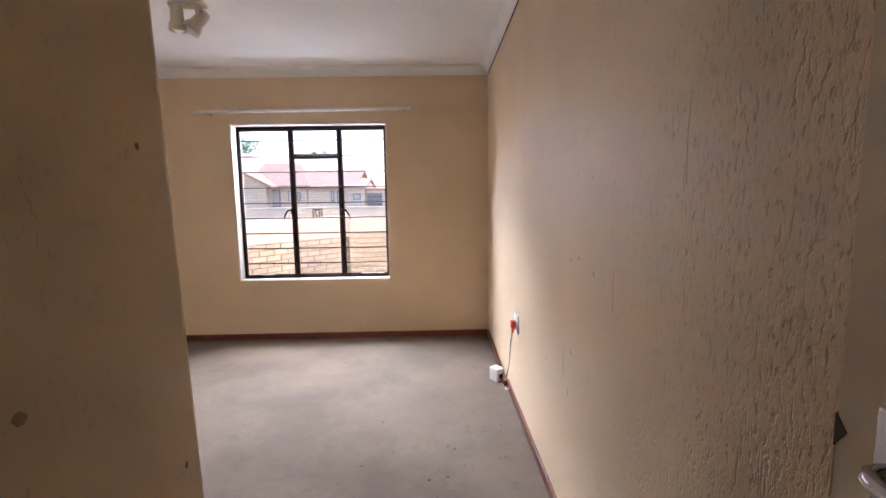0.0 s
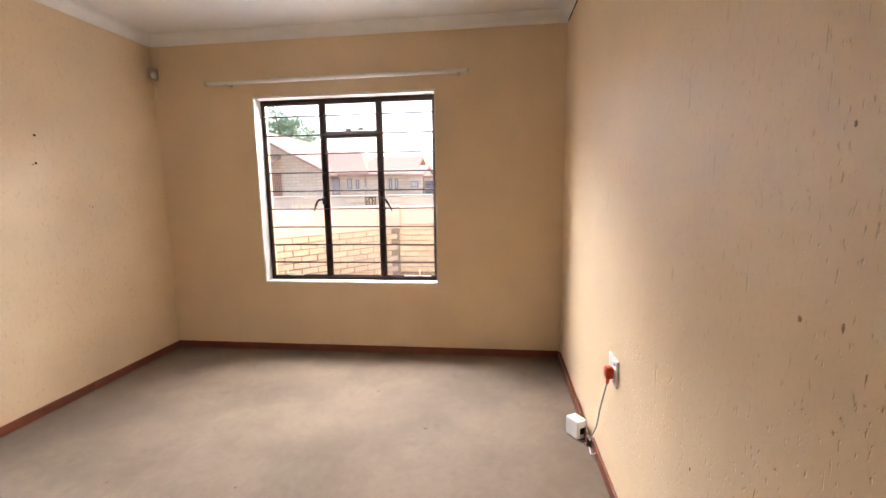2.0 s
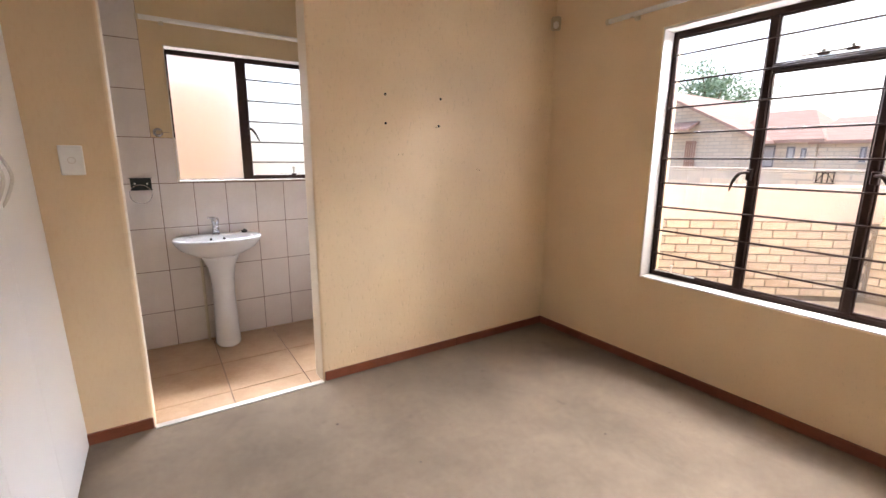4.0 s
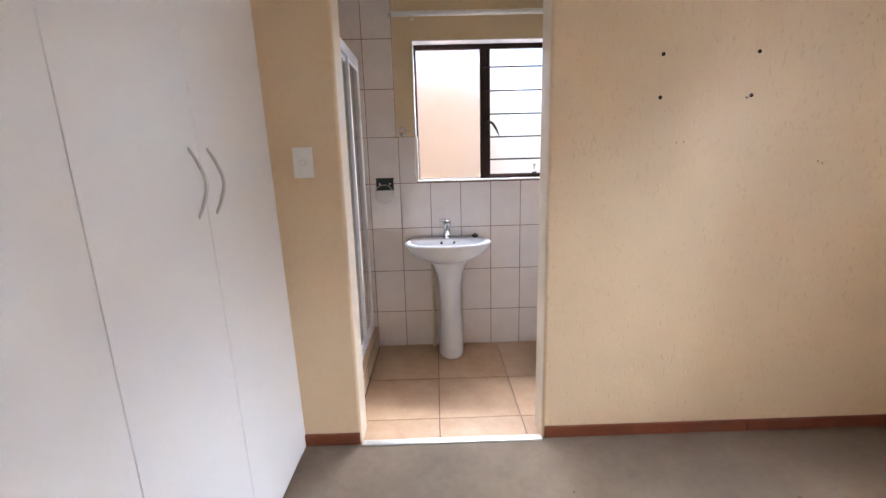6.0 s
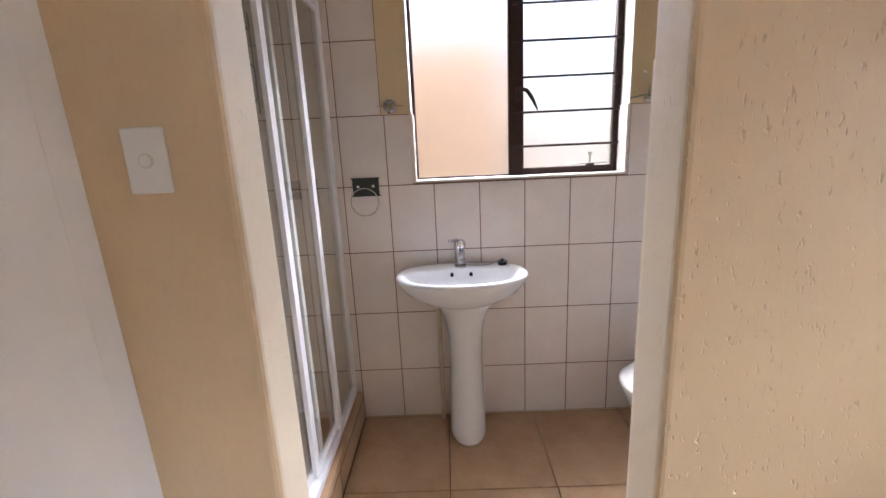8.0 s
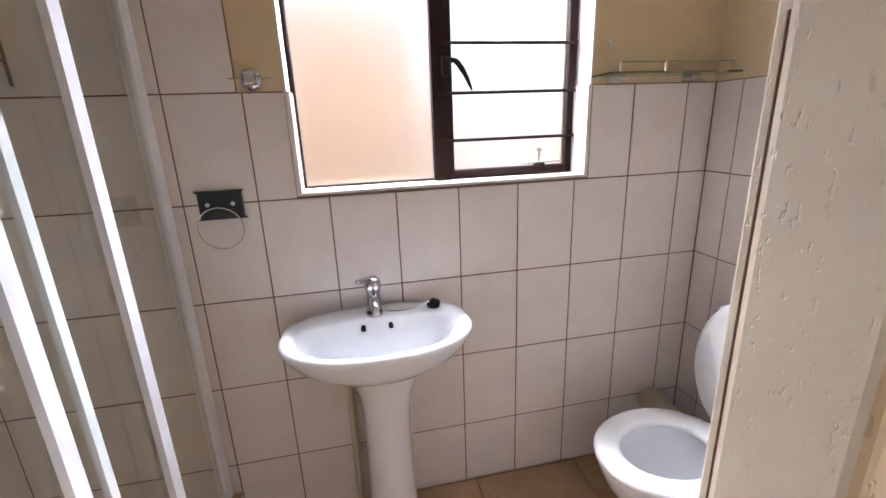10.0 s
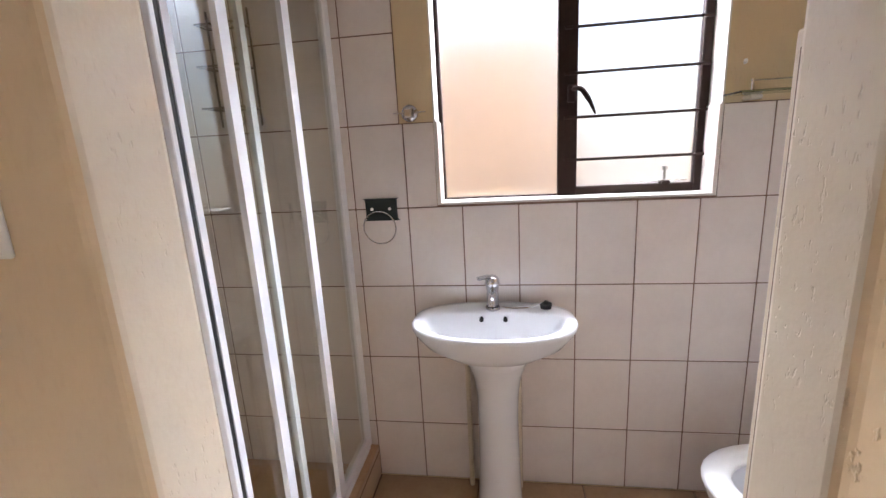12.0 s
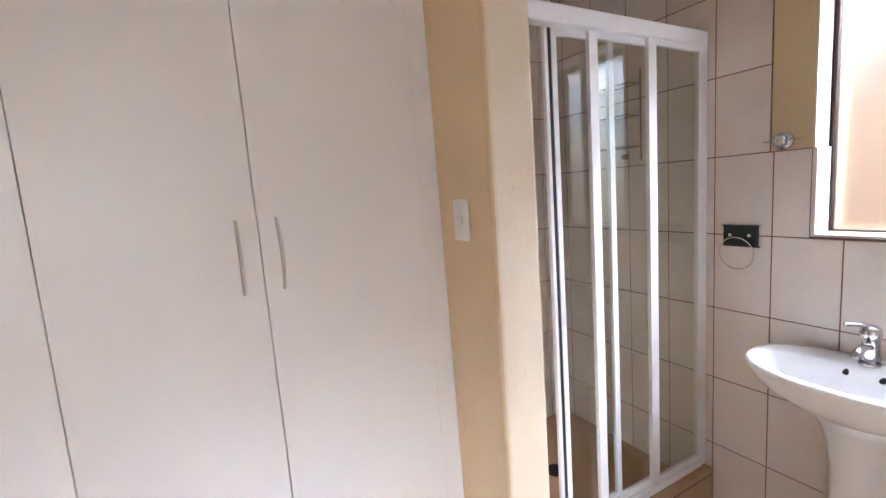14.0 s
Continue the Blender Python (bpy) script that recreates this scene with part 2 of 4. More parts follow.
M_ROOF = course_material("roof_tiles", (0.44, 0.265, 0.21), (0.50, 0.32, 0.26), (0.33, 0.21, 0.17), 0.33, 0.16)
M_GARAGE = plain("grey_garage_paint", (0.20, 0.185, 0.20), 0.6, 0, 0.1)
M_PANE = plain("far_pane", (0.48, 0.46, 0.47), 0.3, 0, 0.1)
M_GATE = plain("brown_gate", (0.38, 0.22, 0.17), 0.7, 0, 0.1)
# leaf green lightened for haze as well
M_LEAF = plain("leaf", (0.15, 0.25, 0.14), 0.6, 0, 0.4, 9)
M_BARK = plain("bark", (0.12, 0.08, 0.05), 0.9, 0, 0.3, 12)
M_DRIED = plain("dark_debris", (0.05, 0.035, 0.025), 0.9, 0, 0.3)
M_CHIP = plain("brown_chip", (0.34, 0.24, 0.15), 0.9, 0, 0.2, 60)
M_SCRATCH = plain("scratched_plaster", (0.52, 0.39, 0.24), 0.9, 0, 0.2, 60)
M_WIRE = plain("grey_wire", (0.30, 0.28, 0.26), 0.5, 0, 0.1)

# ---------------------------------------------------------------- builders
ORIGIN = {}


def link_mesh(name, bm, mat, smooth=False):
    bmesh.ops.recalc_face_normals(bm, faces=bm.faces)
    me = bpy.data.meshes.new(name)
    if smooth:
        for f in bm.faces:
            f.smooth = True
    bm.to_mesh(me)
    bm.free()
    me.materials.append(mat)
    return new(name, me)


def thing(name, at, label, category, group="", kind=""):
    """An Empty at a thing's base, to parent its parts."""
    e = new(name)
    e.location = at
    ORIGIN[e] = Vector(at)
    return tagged(e, label, category, group, kind)


def part(name, bm, mat, parent, label="", smooth=False):
    """One mesh, made in world places, under a thing or a part of one."""
    o = ORIGIN[parent]
    bmesh.ops.translate(bm, verts=bm.verts, vec=-o)
    ob = link_mesh(name, bm, mat, smooth)
    ob.parent = parent
    ORIGIN[ob] = o
    return tagged(ob, label)


def solid(name, bm, mat, label="", category="", kind="", at=(0, 0, 0), group="", smooth=False):
    """A top-level mesh of its own."""
    bmesh.ops.translate(bm, verts=bm.verts, vec=-Vector(at))
    ob = link_mesh(name, bm, mat, smooth)
    ob.location = at
    ORIGIN[ob] = Vector(at)
    return tagged(ob, label, category, group, kind)


def add_box(bm, lo, hi, bevel=0.0, seg=1):
    lo, hi = Vector(lo), Vector(hi)
    r = bmesh.ops.create_cube(bm, size=1.0, matrix=Matrix.LocRotScale((lo + hi) / 2, None, hi - lo))
    if bevel:
        es = list({e for v in r["verts"] for e in v.link_edges})
        bmesh.ops.bevel(bm, geom=es, offset=bevel, segments=seg, affect="EDGES", profile=0.5)
    return bm


def box(lo, hi, bevel=0.0, seg=1):
    return add_box(bmesh.new(), lo, hi, bevel, seg)


def add_rod(bm, a, b, r, sides=10, r2=None):
    a, b = Vector(a), Vector(b)
    d = b - a
    m = Matrix.Translation((a + b) / 2) @ d.to_track_quat("Z", "Y").to_matrix().to_4x4()
    bmesh.ops.create_cone(bm, cap_ends=True, segments=sides, radius1=r, radius2=r if r2 is None else r2, depth=d.length, matrix=m)
    return bm


def rod(a, b, r, sides=10, r2=None):
    return add_rod(bmesh.new(), a, b, r, sides, r2)


def tube(points, r, sides=8, closed=False, bm=None):
    """A round bar or cable along a smooth line."""
    bm = bm or bmesh.new()
    pts = [Vector(p) for p in points]
    rings = []
    n = len(pts)
    up = Vector((0.31, 0.2, 0.93)).normalized()
    for i, p in enumerate(pts):
        d = pts[(i + 1) % n if closed else min(i + 1, n - 1)] - pts[(i - 1) % n if closed else max(i - 1, 0)]
        d.normalize()
        side = d.cross(up).normalized()
        top = side.cross(d)
        rr = r[i] if isinstance(r, (list, tuple)) else r
        rings.append([bm.verts.new(p + rr * (math.cos(a) * side + math.sin(a) * top)) for a in (2 * math.pi * k / sides for k in range(sides))])
    for i in range(n if closed else n - 1):
        q, s = rings[i], rings[(i + 1) % n]
        for k in range(sides):
            bm.faces.new((q[k], q[(k + 1) % sides], s[(k + 1) % sides], s[k]))
    if not closed:
        bm.faces.new(rings[0])
        bm.faces.new(rings[-1])
    return bm


def curve(keys, steps=8):
    """Points of a smooth line through the keys."""
    k = [Vector(p) for p in keys]
    out = []
    for i in range(len(k) - 1):
        a, b, c, d = k[max(i - 1, 0)], k[i], k[i + 1], k[min(i + 2, len(k) - 1)]
        for s in range(steps):
            t = s / steps
            out.append(0.5 * ((2 * b) + (c - a) * t + (2 * a - 5 * b + 4 * c - d) * t * t + (3 * b - a - 3 * c + d) * t ** 3))
    return out + [k[-1]]


def loft(rings, cap=True):
    """Skin over closed rings of points."""
    bm = bmesh.new()
    vs = [[bm.verts.new(p) for p in ring] for ring in rings]
    for q, s in zip(vs, vs[1:]):
        n = len(q)
        for k in range(n):
            bm.faces.new((q[k], q[(k + 1) % n], s[(k + 1) % n], s[k]))
    if cap:
        bm.faces.new(vs[0])
        bm.faces.new(vs[-1])
    return bm


def wall_panel(axis, face, back, u0, u1, z0, z1, holes=(), bevel=0.0):
    """A wall of real thickness with openings through it. axis: the one that the wall is square to."""
    us = sorted({u0, u1, *(h[0] for h in holes), *(h[1] for h in holes)})
    zs = sorted({z0, z1, *(h[2] for h in holes), *(h[3] for h in holes)})
    bm = bmesh.new()

    def place(u, z):
        return (face, u, z) if axis == "x" else (u, face, z)

    grid = {(u, z): bm.verts.new(place(u, z)) for u in us for z in zs}
    for a, b in zip(us, us[1:]):
        for c, d in zip(zs, zs[1:]):
            mu, mz = (a + b) / 2, (c + d) / 2
            if not any(h[0] < mu < h[1] and h[2] < mz < h[3] for h in holes):
                bm.faces.new((grid[a, c], grid[b, c], grid[b, d], grid[a, d]))
    bmesh.ops.delete(bm, geom=[v for v in bm.verts if not v.link_faces], context="VERTS")
    r = bmesh.ops.extrude_face_region(bm, geom=bm.faces[:], use_keep_orig=True)
    vec = (back - face, 0, 0) if axis == "x" else (0, back - face, 0)
    bmesh.ops.translate(bm, verts=[g for g in r["geom"] if isinstance(g, bmesh.types.BMVert)], vec=vec)
    bmesh.ops.recalc_face_normals(bm, faces=bm.faces)
    if bevel:
        def on_hole(p):
            u, z = (p.y if axis == "x" else p.x), p.z
            return any(h[0] - 1e-4 <= u <= h[1] + 1e-4 and h[2] - 1e-4 <= z <= h[3] + 1e-4 for h in holes)
        n = 0 if axis == "x" else 1
        es = [e for e in bm.edges if abs(e.verts[0].co[n] - e.verts[1].co[n]) < 1e-5 and on_hole(e.verts[0].co) and on_hole(e.verts[1].co)
              and len(e.link_faces) == 2 and e.calc_face_angle(0) > 1.0]
        bmesh.ops.bevel(bm, geom=es, offset=bevel, segments=3, affect="EDGES", profile=0.5)
    return bm

# ---------------------------------------------------------------- the building
XW, XE, YN, YS = -2.71, 0.57, 5.61, 2.10      # bedroom: west, east, north, south faces
XP = -0.354                                     # west face of the entrance passage
HIGH = 2.60
FLOOR = 0.014                                   # top of the carpet, a little above the tiles
XB, YB, YSH = -3.83, 4.59, 1.97                # bathroom: tile faces of window wall, end wall, shower back
WIN = (-1.865, -0.398, 0.604, 2.108)
BWIN = (3.165, 4.12, 1.177, 2.066)
DOOR = (2.905, 3.765, 0.0, 2.22)

solid("floor", box((XW - 0.0, -0.6, -0.12), (XE, YN, FLOOR)), M_CARPET, "worn grey-beige wall-to-wall carpet with faint stains", "floor", "structure")
wall_n = solid("wall_north", wall_panel("y", YN, YN + 0.22, -2.87, XE, -0.12, 2.75, [WIN], 0.006), M_WALL, "cream plastered wall with a steel window", "wall", "structure")
wall_e = solid("wall_east", box((XE, -0.6, -0.12), (XE + 0.2, YN + 0.22, 2.75)), M_ROUGH, "cream wall of rough trowelled plaster, scratched and dented", "wall", "structure")
wall_w = solid("wall_west", wall_panel("x", XW, -2.87, 1.85, YN, -0.12, 2.75, [(DOOR[0], DOOR[1], -0.12, DOOR[3])], 0.016), M_DENTED, "cream plastered partition wall with an open doorway", "wall", "structure")
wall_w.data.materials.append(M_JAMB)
for f in wall_w.data.polygons:      # the doorway's jambs take the paler plaster
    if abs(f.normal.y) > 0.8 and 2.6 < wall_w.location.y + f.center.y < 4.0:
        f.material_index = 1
solid("wall_south", box((XW, YS - 0.12, -0.12), (XP - 0.12, YS, 2.75)), M_WALL, "cream plastered wall behind the wardrobe", "wall", "structure")
bm = box((XP - 0.12, -0.6, -0.12), (XP, YS, 2.75), 0.018, 3)
for v in bm.verts:      # its face leans out towards the floor
    if v.co.x > XP - 0.06:
        v.co.x += (1.30 - v.co.z) * 0.024
wall_p = solid("wall_passage", bm, M_WALL, "cream plastered wall along the entrance passage", "wall", "structure")
solid("wall_entrance", wall_panel("y", 1.03, 0.92, XP, XE, 0.0, 2.75, [(-0.28, 0.53, 0.0, 2.05)]), M_WALL, "cream wall round the bedroom doorway", "wall", "structure")
solid("wall_corridor", box((XP - 0.12, -0.75, -0.12), (XE + 0.2, -0.6, 2.75)), M_WALL, "plain cream wall that closes the corridor", "wall", "structure")
solid("ceiling", box((-2.87, -0.6, HIGH), (XE, YN, HIGH + 0.1)), M_CEIL, "flat white painted ceiling", "ceiling", "structure")


def cornice(name, outline, label, drop=0.075, reach=0.075):
    """A cove moulding round a room, mitred at each corner."""
    prof = [(0.0, -drop), (0.006, -drop), (0.008, -drop + 0.006)]
    prof += [(reach - 0.008 - (reach - 0.016) * math.cos(a), -drop + 0.006 + (drop - 0.012) * math.sin(a)) for a in (radians(d) for d in range(0, 91, 15))]
    prof += [(reach - 0.006, -0.006), (reach, -0.004), (reach, 0.0), (0.0, 0.0)]
    n = len(outline)
    bm = bmesh.new()
    rings = []
    for i, p in enumerate(outline):
        a, b, c = Vector(outline[i - 1]), Vector(p), Vector(outline[(i + 1) % n])
        d1, d2 = (b - a).normalized(), (c - b).normalized()
        inward = Vector((-d1.y, d1.x)) + Vector((-d2.y, d2.x))
        rings.append([bm.verts.new((b.x + inward.x * d, b.y + inward.y * d, HIGH - 0.001 + z)) for d, z in prof])
    for i in range(n):
        q, s = rings[i], rings[(i + 1) % n]
        for k in range(len(prof)):
            bm.faces.new((q[k], q[(k + 1) % len(prof)], s[(k + 1) % len(prof)], s[k]))
    return solid(name, bm, M_CORN, label, "cornice", "structure")


cornice("trim_cornice_bedroom", [(XW, YS), (XP, YS), (XP, 1.03), (XE, 1.03), (XE, YN), (XW, YN)], "white cove cornice between walls and ceiling")
# the open crack's inner shade, put in as a solid near-black strip
solid("trim_cornice_crack", box((XE - 0.004, 1.2, 2.516), (XE + 0.01, YN - 0.05, 2.5235)), M_DARK, "near-black strip for the open crack under the cornice", "crack", "structure")


def skirting(name, lo, hi, label="red-brown stained wooden skirting board"):
    bm = box(lo, hi, 0.004, 2)
    return solid(name, bm, M_SKIRT, label, "skirting board", "structure")


skirting("baseboard_north", (XW + 0.014, YN - 0.014, FLOOR), (XE - 0.014, YN, 0.072))
skirting("baseboard_west_1", (XW, 3.775, FLOOR), (XW + 0.014, 4.745, 0.072))
skirting("baseboard_west_2", (XW, 4.75, FLOOR), (XW + 0.014, YN, 0.072))
skirting("baseboard_west_3", (XW, 2.625, FLOOR), (XW + 0.014, 2.90, 0.072))
skirting("baseboard_east_1", (XE - 0.014, 1.03, FLOOR), (XE, 4.40, 0.072))
b = box((XE - 0.014, 4.405, FLOOR), (XE, 5.30, 0.072), 0.004, 2)
bmesh.ops.rotate(b, verts=b.verts, cent=(XE, 5.30, 0), matrix=Matrix.Rotation(radians(-1.4), 3, "Z"))
solid("baseboard_east_2", b, M_SKIRT, "red-brown skirting board coming loose from the wall", "skirting board", "structure")
skirting("baseboard_east_3", (XE - 0.014, 5.315, FLOOR), (XE, YN - 0.014, 0.070))
skirting("baseboard_passage", (XP + 0.029, 1.03, FLOOR), (XP + 0.043, YS, 0.072))
skirting("baseboard_south", (-0.750, YS, FLOOR), (XP - 0.002, YS + 0.014, 0.072))

# plugged screw holes and chips in the plaster
HOLES = [(XW, 4.217, 1.718), (XW, 4.606, 1.720), (XW, 4.217, 1.553), (XW, 4.592, 1.553)]
for x, y, z in HOLES:
    part("screw_hole", rod((x - 0.004, y, z), (x + 0.002, y, z), 0.008, 10), M_DARK, wall_w, "dark screw hole with a crumbled rim")


def chip(wall, axis, face, u, z, w, h, seed):
    """A shallow knock in the plaster, drawn as a small flattened brown lump."""
    rc = random.Random(seed)
    bm = bmesh.new()
    bmesh.ops.create_icosphere(bm, subdivisions=2, radius=1.0)
    for v in bm.verts:
        k = rc.uniform(0.7, 1.15)
        v.co = Vector((face + v.co.x * 0.0016, u + v.co.y * w * k, z + v.co.z * h * k))
    part("chip", bm, M_CHIP, wall, "", True)


for k, (u, z, w, h) in enumerate(((4.575, 1.545, 0.008, 0.006), (4.91, 1.28, 0.004, 0.006), (4.93, 1.272, 0.004, 0.005), (4.30, 1.372, 0.003, 0.006), (4.33, 1.374, 0.003, 0.006))):
    chip(wall_w, "x", XW, u, z, w, h, k)
for k, (u, z, w, h) in enumerate(((2.764, 1.121, 0.004, 0.009), (3.002, 1.137, 0.005, 0.007), (2.911, 1.151, 0.003, 0.009), (2.983, 0.781, 0.004, 0.009), (3.017, 0.603, 0.003, 0.012), (2.93, 1.447, 0.003, 0.006), (2.79, 1.432, 0.002, 0.006), (2.615, 1.411, 0.003, 0.002), (3.35, 0.62, 0.004, 0.008), (4.75, 0.30, 0.004, 0.004))):
    chip(wall_e, "x", XE, u, z, w, h, 20 + k)
for k, (u, z, w, h) in enumerate(((1.96, 0.92, 0.007, 0.014), (1.80, 1.16, 0.008, 0.008), (2.02, 1.45, 0.004, 0.006), (1.87, 0.80, 0.006, 0.010), (1.75, 1.02, 0.012, 0.006), (2.05, 0.95, 0.004, 0.006), (1.77, 1.17, 0.006, 0.006))):
    chip(wall_p, "x", XP + (1.30 - z) * 0.024, u, z, w, h, 40 + k)
for y, za, zb in ((2.606, 1.03, 1.17), (3.08, 0.646, 0.766), (2.262, 1.39, 1.56)):
    part("scratch", tube(curve([(XE, y, za), (XE, y + 0.004, (za + zb) / 2), (XE, y - 0.002, zb)], 5), 0.0010, 5), M_SCRATCH, wall_e, "thin upright scratch")
# ---------------------------------------------------------------- steel windows
def stay(parent, at, along, length=0.2, up=0.02):
    """A casement stay: an arm with a pin and a thumb screw."""
    a = Vector(at)
    d = Vector(along)
    s = part("stay", box(tuple(min(p, q) for p, q in zip(a - Vector((0.006, 0.006, 0.004)), a + d * length + Vector((0.006, 0.006, 0.004)))),
                         tuple(max(p, q) for p, q in zip(a - Vector((0.006, 0.006, 0.004)), a + d * length + Vector((0.006, 0.006, 0.004)))), 0.003), M_SATIN, parent, "worn metal window stay")
    p0 = a + d * length * 0.42
    pin = rod(p0, p0 + Vector((0, 0, up + 0.02)), 0.005, 8)
    add_rod(pin, p0 + Vector((0, 0, up + 0.018)), p0 + Vector((0, 0, up + 0.03)), 0.010, 8)
    part("thumb_screw", pin, M_SATIN, s)
    foot = box(p0 - Vector((0.022, 0.014, 0.012)), p0 + Vector((0.022, 0.014, 0.0)), 0.003)
    part("stay_plate", foot, M_STEEL, s)


def lever(parent, base, keys, label="dark metal casement handle"):
    h = part("handle", tube(curve(keys, 6), [0.008] * 6 + [0.009] * 6 + [0.008, 0.0075, 0.007, 0.006, 0.005, 0.004, 0.003] if len(keys) == 4 else 0.007, 8), M_STEEL, parent, label, True)
    part("handle_plate", box(Vector(base) - Vector((0.014, 0.014, 0.03)), Vector(base) + Vector((0.014, 0.014, 0.03)), 0.004), M_STEEL, h)


YF = 5.712
x0, x1, z0, z1 = WIN
win = thing("window_1", ((x0 + x1) / 2, YF, z0), "dark brown painted steel window with horizontal burglar bars", "window", kind="structure")
part("window_reveal", wall_panel("y", YN + 0.004, YF + 0.02, x0, x1, z0, z1, [(x0 + 0.006, x1 - 0.0088, z0 + 0.006, z1 - 0.0138)]), M_REVEAL, win, "white painted window reveal")
W0, W1, B0, T1 = x0 + 0.006, x1 - 0.012, z0 + 0.006, z1 - 0.014
MUL = (-1.338, -0.868)
for n, (lo, hi) in (("jamb", ((W0, YF, B0), (W0 + 0.021, YF + 0.035, T1))), ("jamb", ((W1 - 0.021, YF, B0), (W1, YF + 0.035, T1))),
                    ("head", ((W0 + 0.021, YF, T1 - 0.034), (W1 - 0.021, YF + 0.035, T1))), ("sill_bar", ((W0 + 0.021, YF, B0), (W1 - 0.021, YF + 0.035, B0 + 0.030))),
                    ("mullion", ((MUL[0] - 0.018, YF - 0.004, B0 + 0.03), (MUL[0] + 0.018, YF + 0.033, T1 - 0.034))),
                    ("mullion", ((MUL[1] - 0.018, YF - 0.004, B0 + 0.03), (MUL[1] + 0.018, YF + 0.033, T1 - 0.034))),
                    ("transom", ((MUL[0] + 0.018, YF - 0.006, 1.790), (MUL[1] - 0.018, YF + 0.031, 1.826)))):
    part(n, box(lo, hi, 0.004), M_STEEL, win)
# stepped inner edges of the casements
for a, b, c, d in ((W0 + 0.021, MUL[0] - 0.018, B0 + 0.03, T1 - 0.034), (MUL[1] + 0.018, W1 - 0.021, B0 + 0.03, T1 - 0.034),
                   (MUL[0] + 0.018, MUL[1] - 0.018, 1.826, T1 - 0.034), (MUL[0] + 0.018, MUL[1] - 0.018, B0 + 0.03, 1.790)):
    cas = part("casement", wall_panel("y", YF + 0.006, YF + 0.026, a, b, c, d, [(a + 0.008, b - 0.008, c + 0.008, d - 0.008)]), M_STEEL, win)
    g = part("pane", box((a + 0.007, YF + 0.014, c + 0.007), (b - 0.007, YF + 0.018, d - 0.007)), M_GLASS, cas, "clear window pane")
    g.visible_shadow = False
for k in range(9):
    z = 1.957 - 0.1496 * k
    bm = rod((W0 + 0.012, YF - 0.014, z), (W1 - 0.012, YF - 0.014, z), 0.0052, 8)
    for xx in (W0 + 0.02, MUL[0], MUL[1], W1 - 0.02):
        add_box(bm, (xx - 0.012, YF - 0.013, z - 0.005), (xx + 0.012, YF + 0.002, z + 0.005))
    part("burglar_bar", bm, M_STEEL, win, "thin horizontal steel burglar bar")
lever(win, (MUL[0] - 0.012, YF - 0.008, 1.275), [(MUL[0] - 0.012, YF - 0.015, 1.285), (MUL[0] - 0.045, YF - 0.045, 1.282), (MUL[0] - 0.075, YF - 0.045, 1.235), (MUL[0] - 0.088, YF - 0.042, 1.185)])
lever(win, (MUL[1] + 0.012, YF - 0.008, 1.275), [(MUL[1] + 0.012, YF - 0.015, 1.285), (MUL[1] + 0.045, YF - 0.045, 1.282), (MUL[1] + 0.075, YF - 0.045, 1.235), (MUL[1] + 0.098, YF - 0.042, 1.185)])
stay(win, (W0 + 0.05, YF - 0.012, B0 + 0.040), (1, 0, 0), 0.24)
stay(win, (W1 - 0.05, YF - 0.012, B0 + 0.040), (-1, 0, 0), 0.24)
stay(win, (MUL[0] + 0.13, YF - 0.016, 1.845), (1, 0, 0), 0.22, -0.016)
stay(win, (MUL[1] - 0.13, YF - 0.016, 1.849), (-1, 0, 0), 0.03, -0.016)

# bathroom window
XF = -3.93
y0, y1, z0, z1 = BWIN
bwin = thing("window_2", (XF, (y0 + y1) / 2, z0), "dark brown steel bathroom window with frosted panes and bars", "window", kind="structure")
part("window_reveal", wall_panel("x", XB - 0.002, XF - 0.02, y0, y1, z0, z1, [(y0 + 0.006, y1 - 0.006, z0 + 0.008, z1 - 0.006)]), M_REVEAL, bwin, "white painted window reveal")
for ya, yb in ((y0 + 0.0062, y0 + 0.014), (y1 - 0.014, y1 - 0.0062)):
    part("reveal_tile", box((XF + 0.002, ya, z0 + 0.0085), (XB + 0.001, yb, 1.475), 0.001), M_TILE, bwin, "pale tile lining the lower reveal")
Y0, Y1, B0, T1 = y0 + 0.006, y1 - 0.006, z0 + 0.008, z1 - 0.006
BM = 3.641
for n, lo, hi in (("jamb", (XF - 0.035, Y0, B0), (XF, Y0 + 0.014, T1)), ("jamb", (XF - 0.035, Y1 - 0.030, B0), (XF, Y1, T1)),
                  ("head", (XF - 0.035, Y0 + 0.014, T1 - 0.030), (XF, Y1 - 0.03, T1)), ("sill_bar", (XF - 0.035, BM + 0.034, B0), (XF, Y1 - 0.03, B0 + 0.030)),
                  ("sill_bar", (XF - 0.035, Y0 + 0.014, B0), (XF - 0.004, BM - 0.034, B0 + 0.006)),
                  ("mullion", (XF - 0.033, BM - 0.034, B0), (XF + 0.006, BM + 0.034, T1 - 0.03))):
    part(n, box(lo, hi, 0.0025), M_STEEL, bwin)
for a, b, c, d in ((Y0 + 0.014, BM - 0.034, B0 + 0.006, T1 - 0.03), (BM + 0.034, Y1 - 0.03, B0 + 0.03, T1 - 0.03)):
    g = part("pane", box((XF - 0.020, a, c), (XF - 0.015, b, d)), M_FROST, bwin, "frosted window pane")
    g.visible_shadow = False
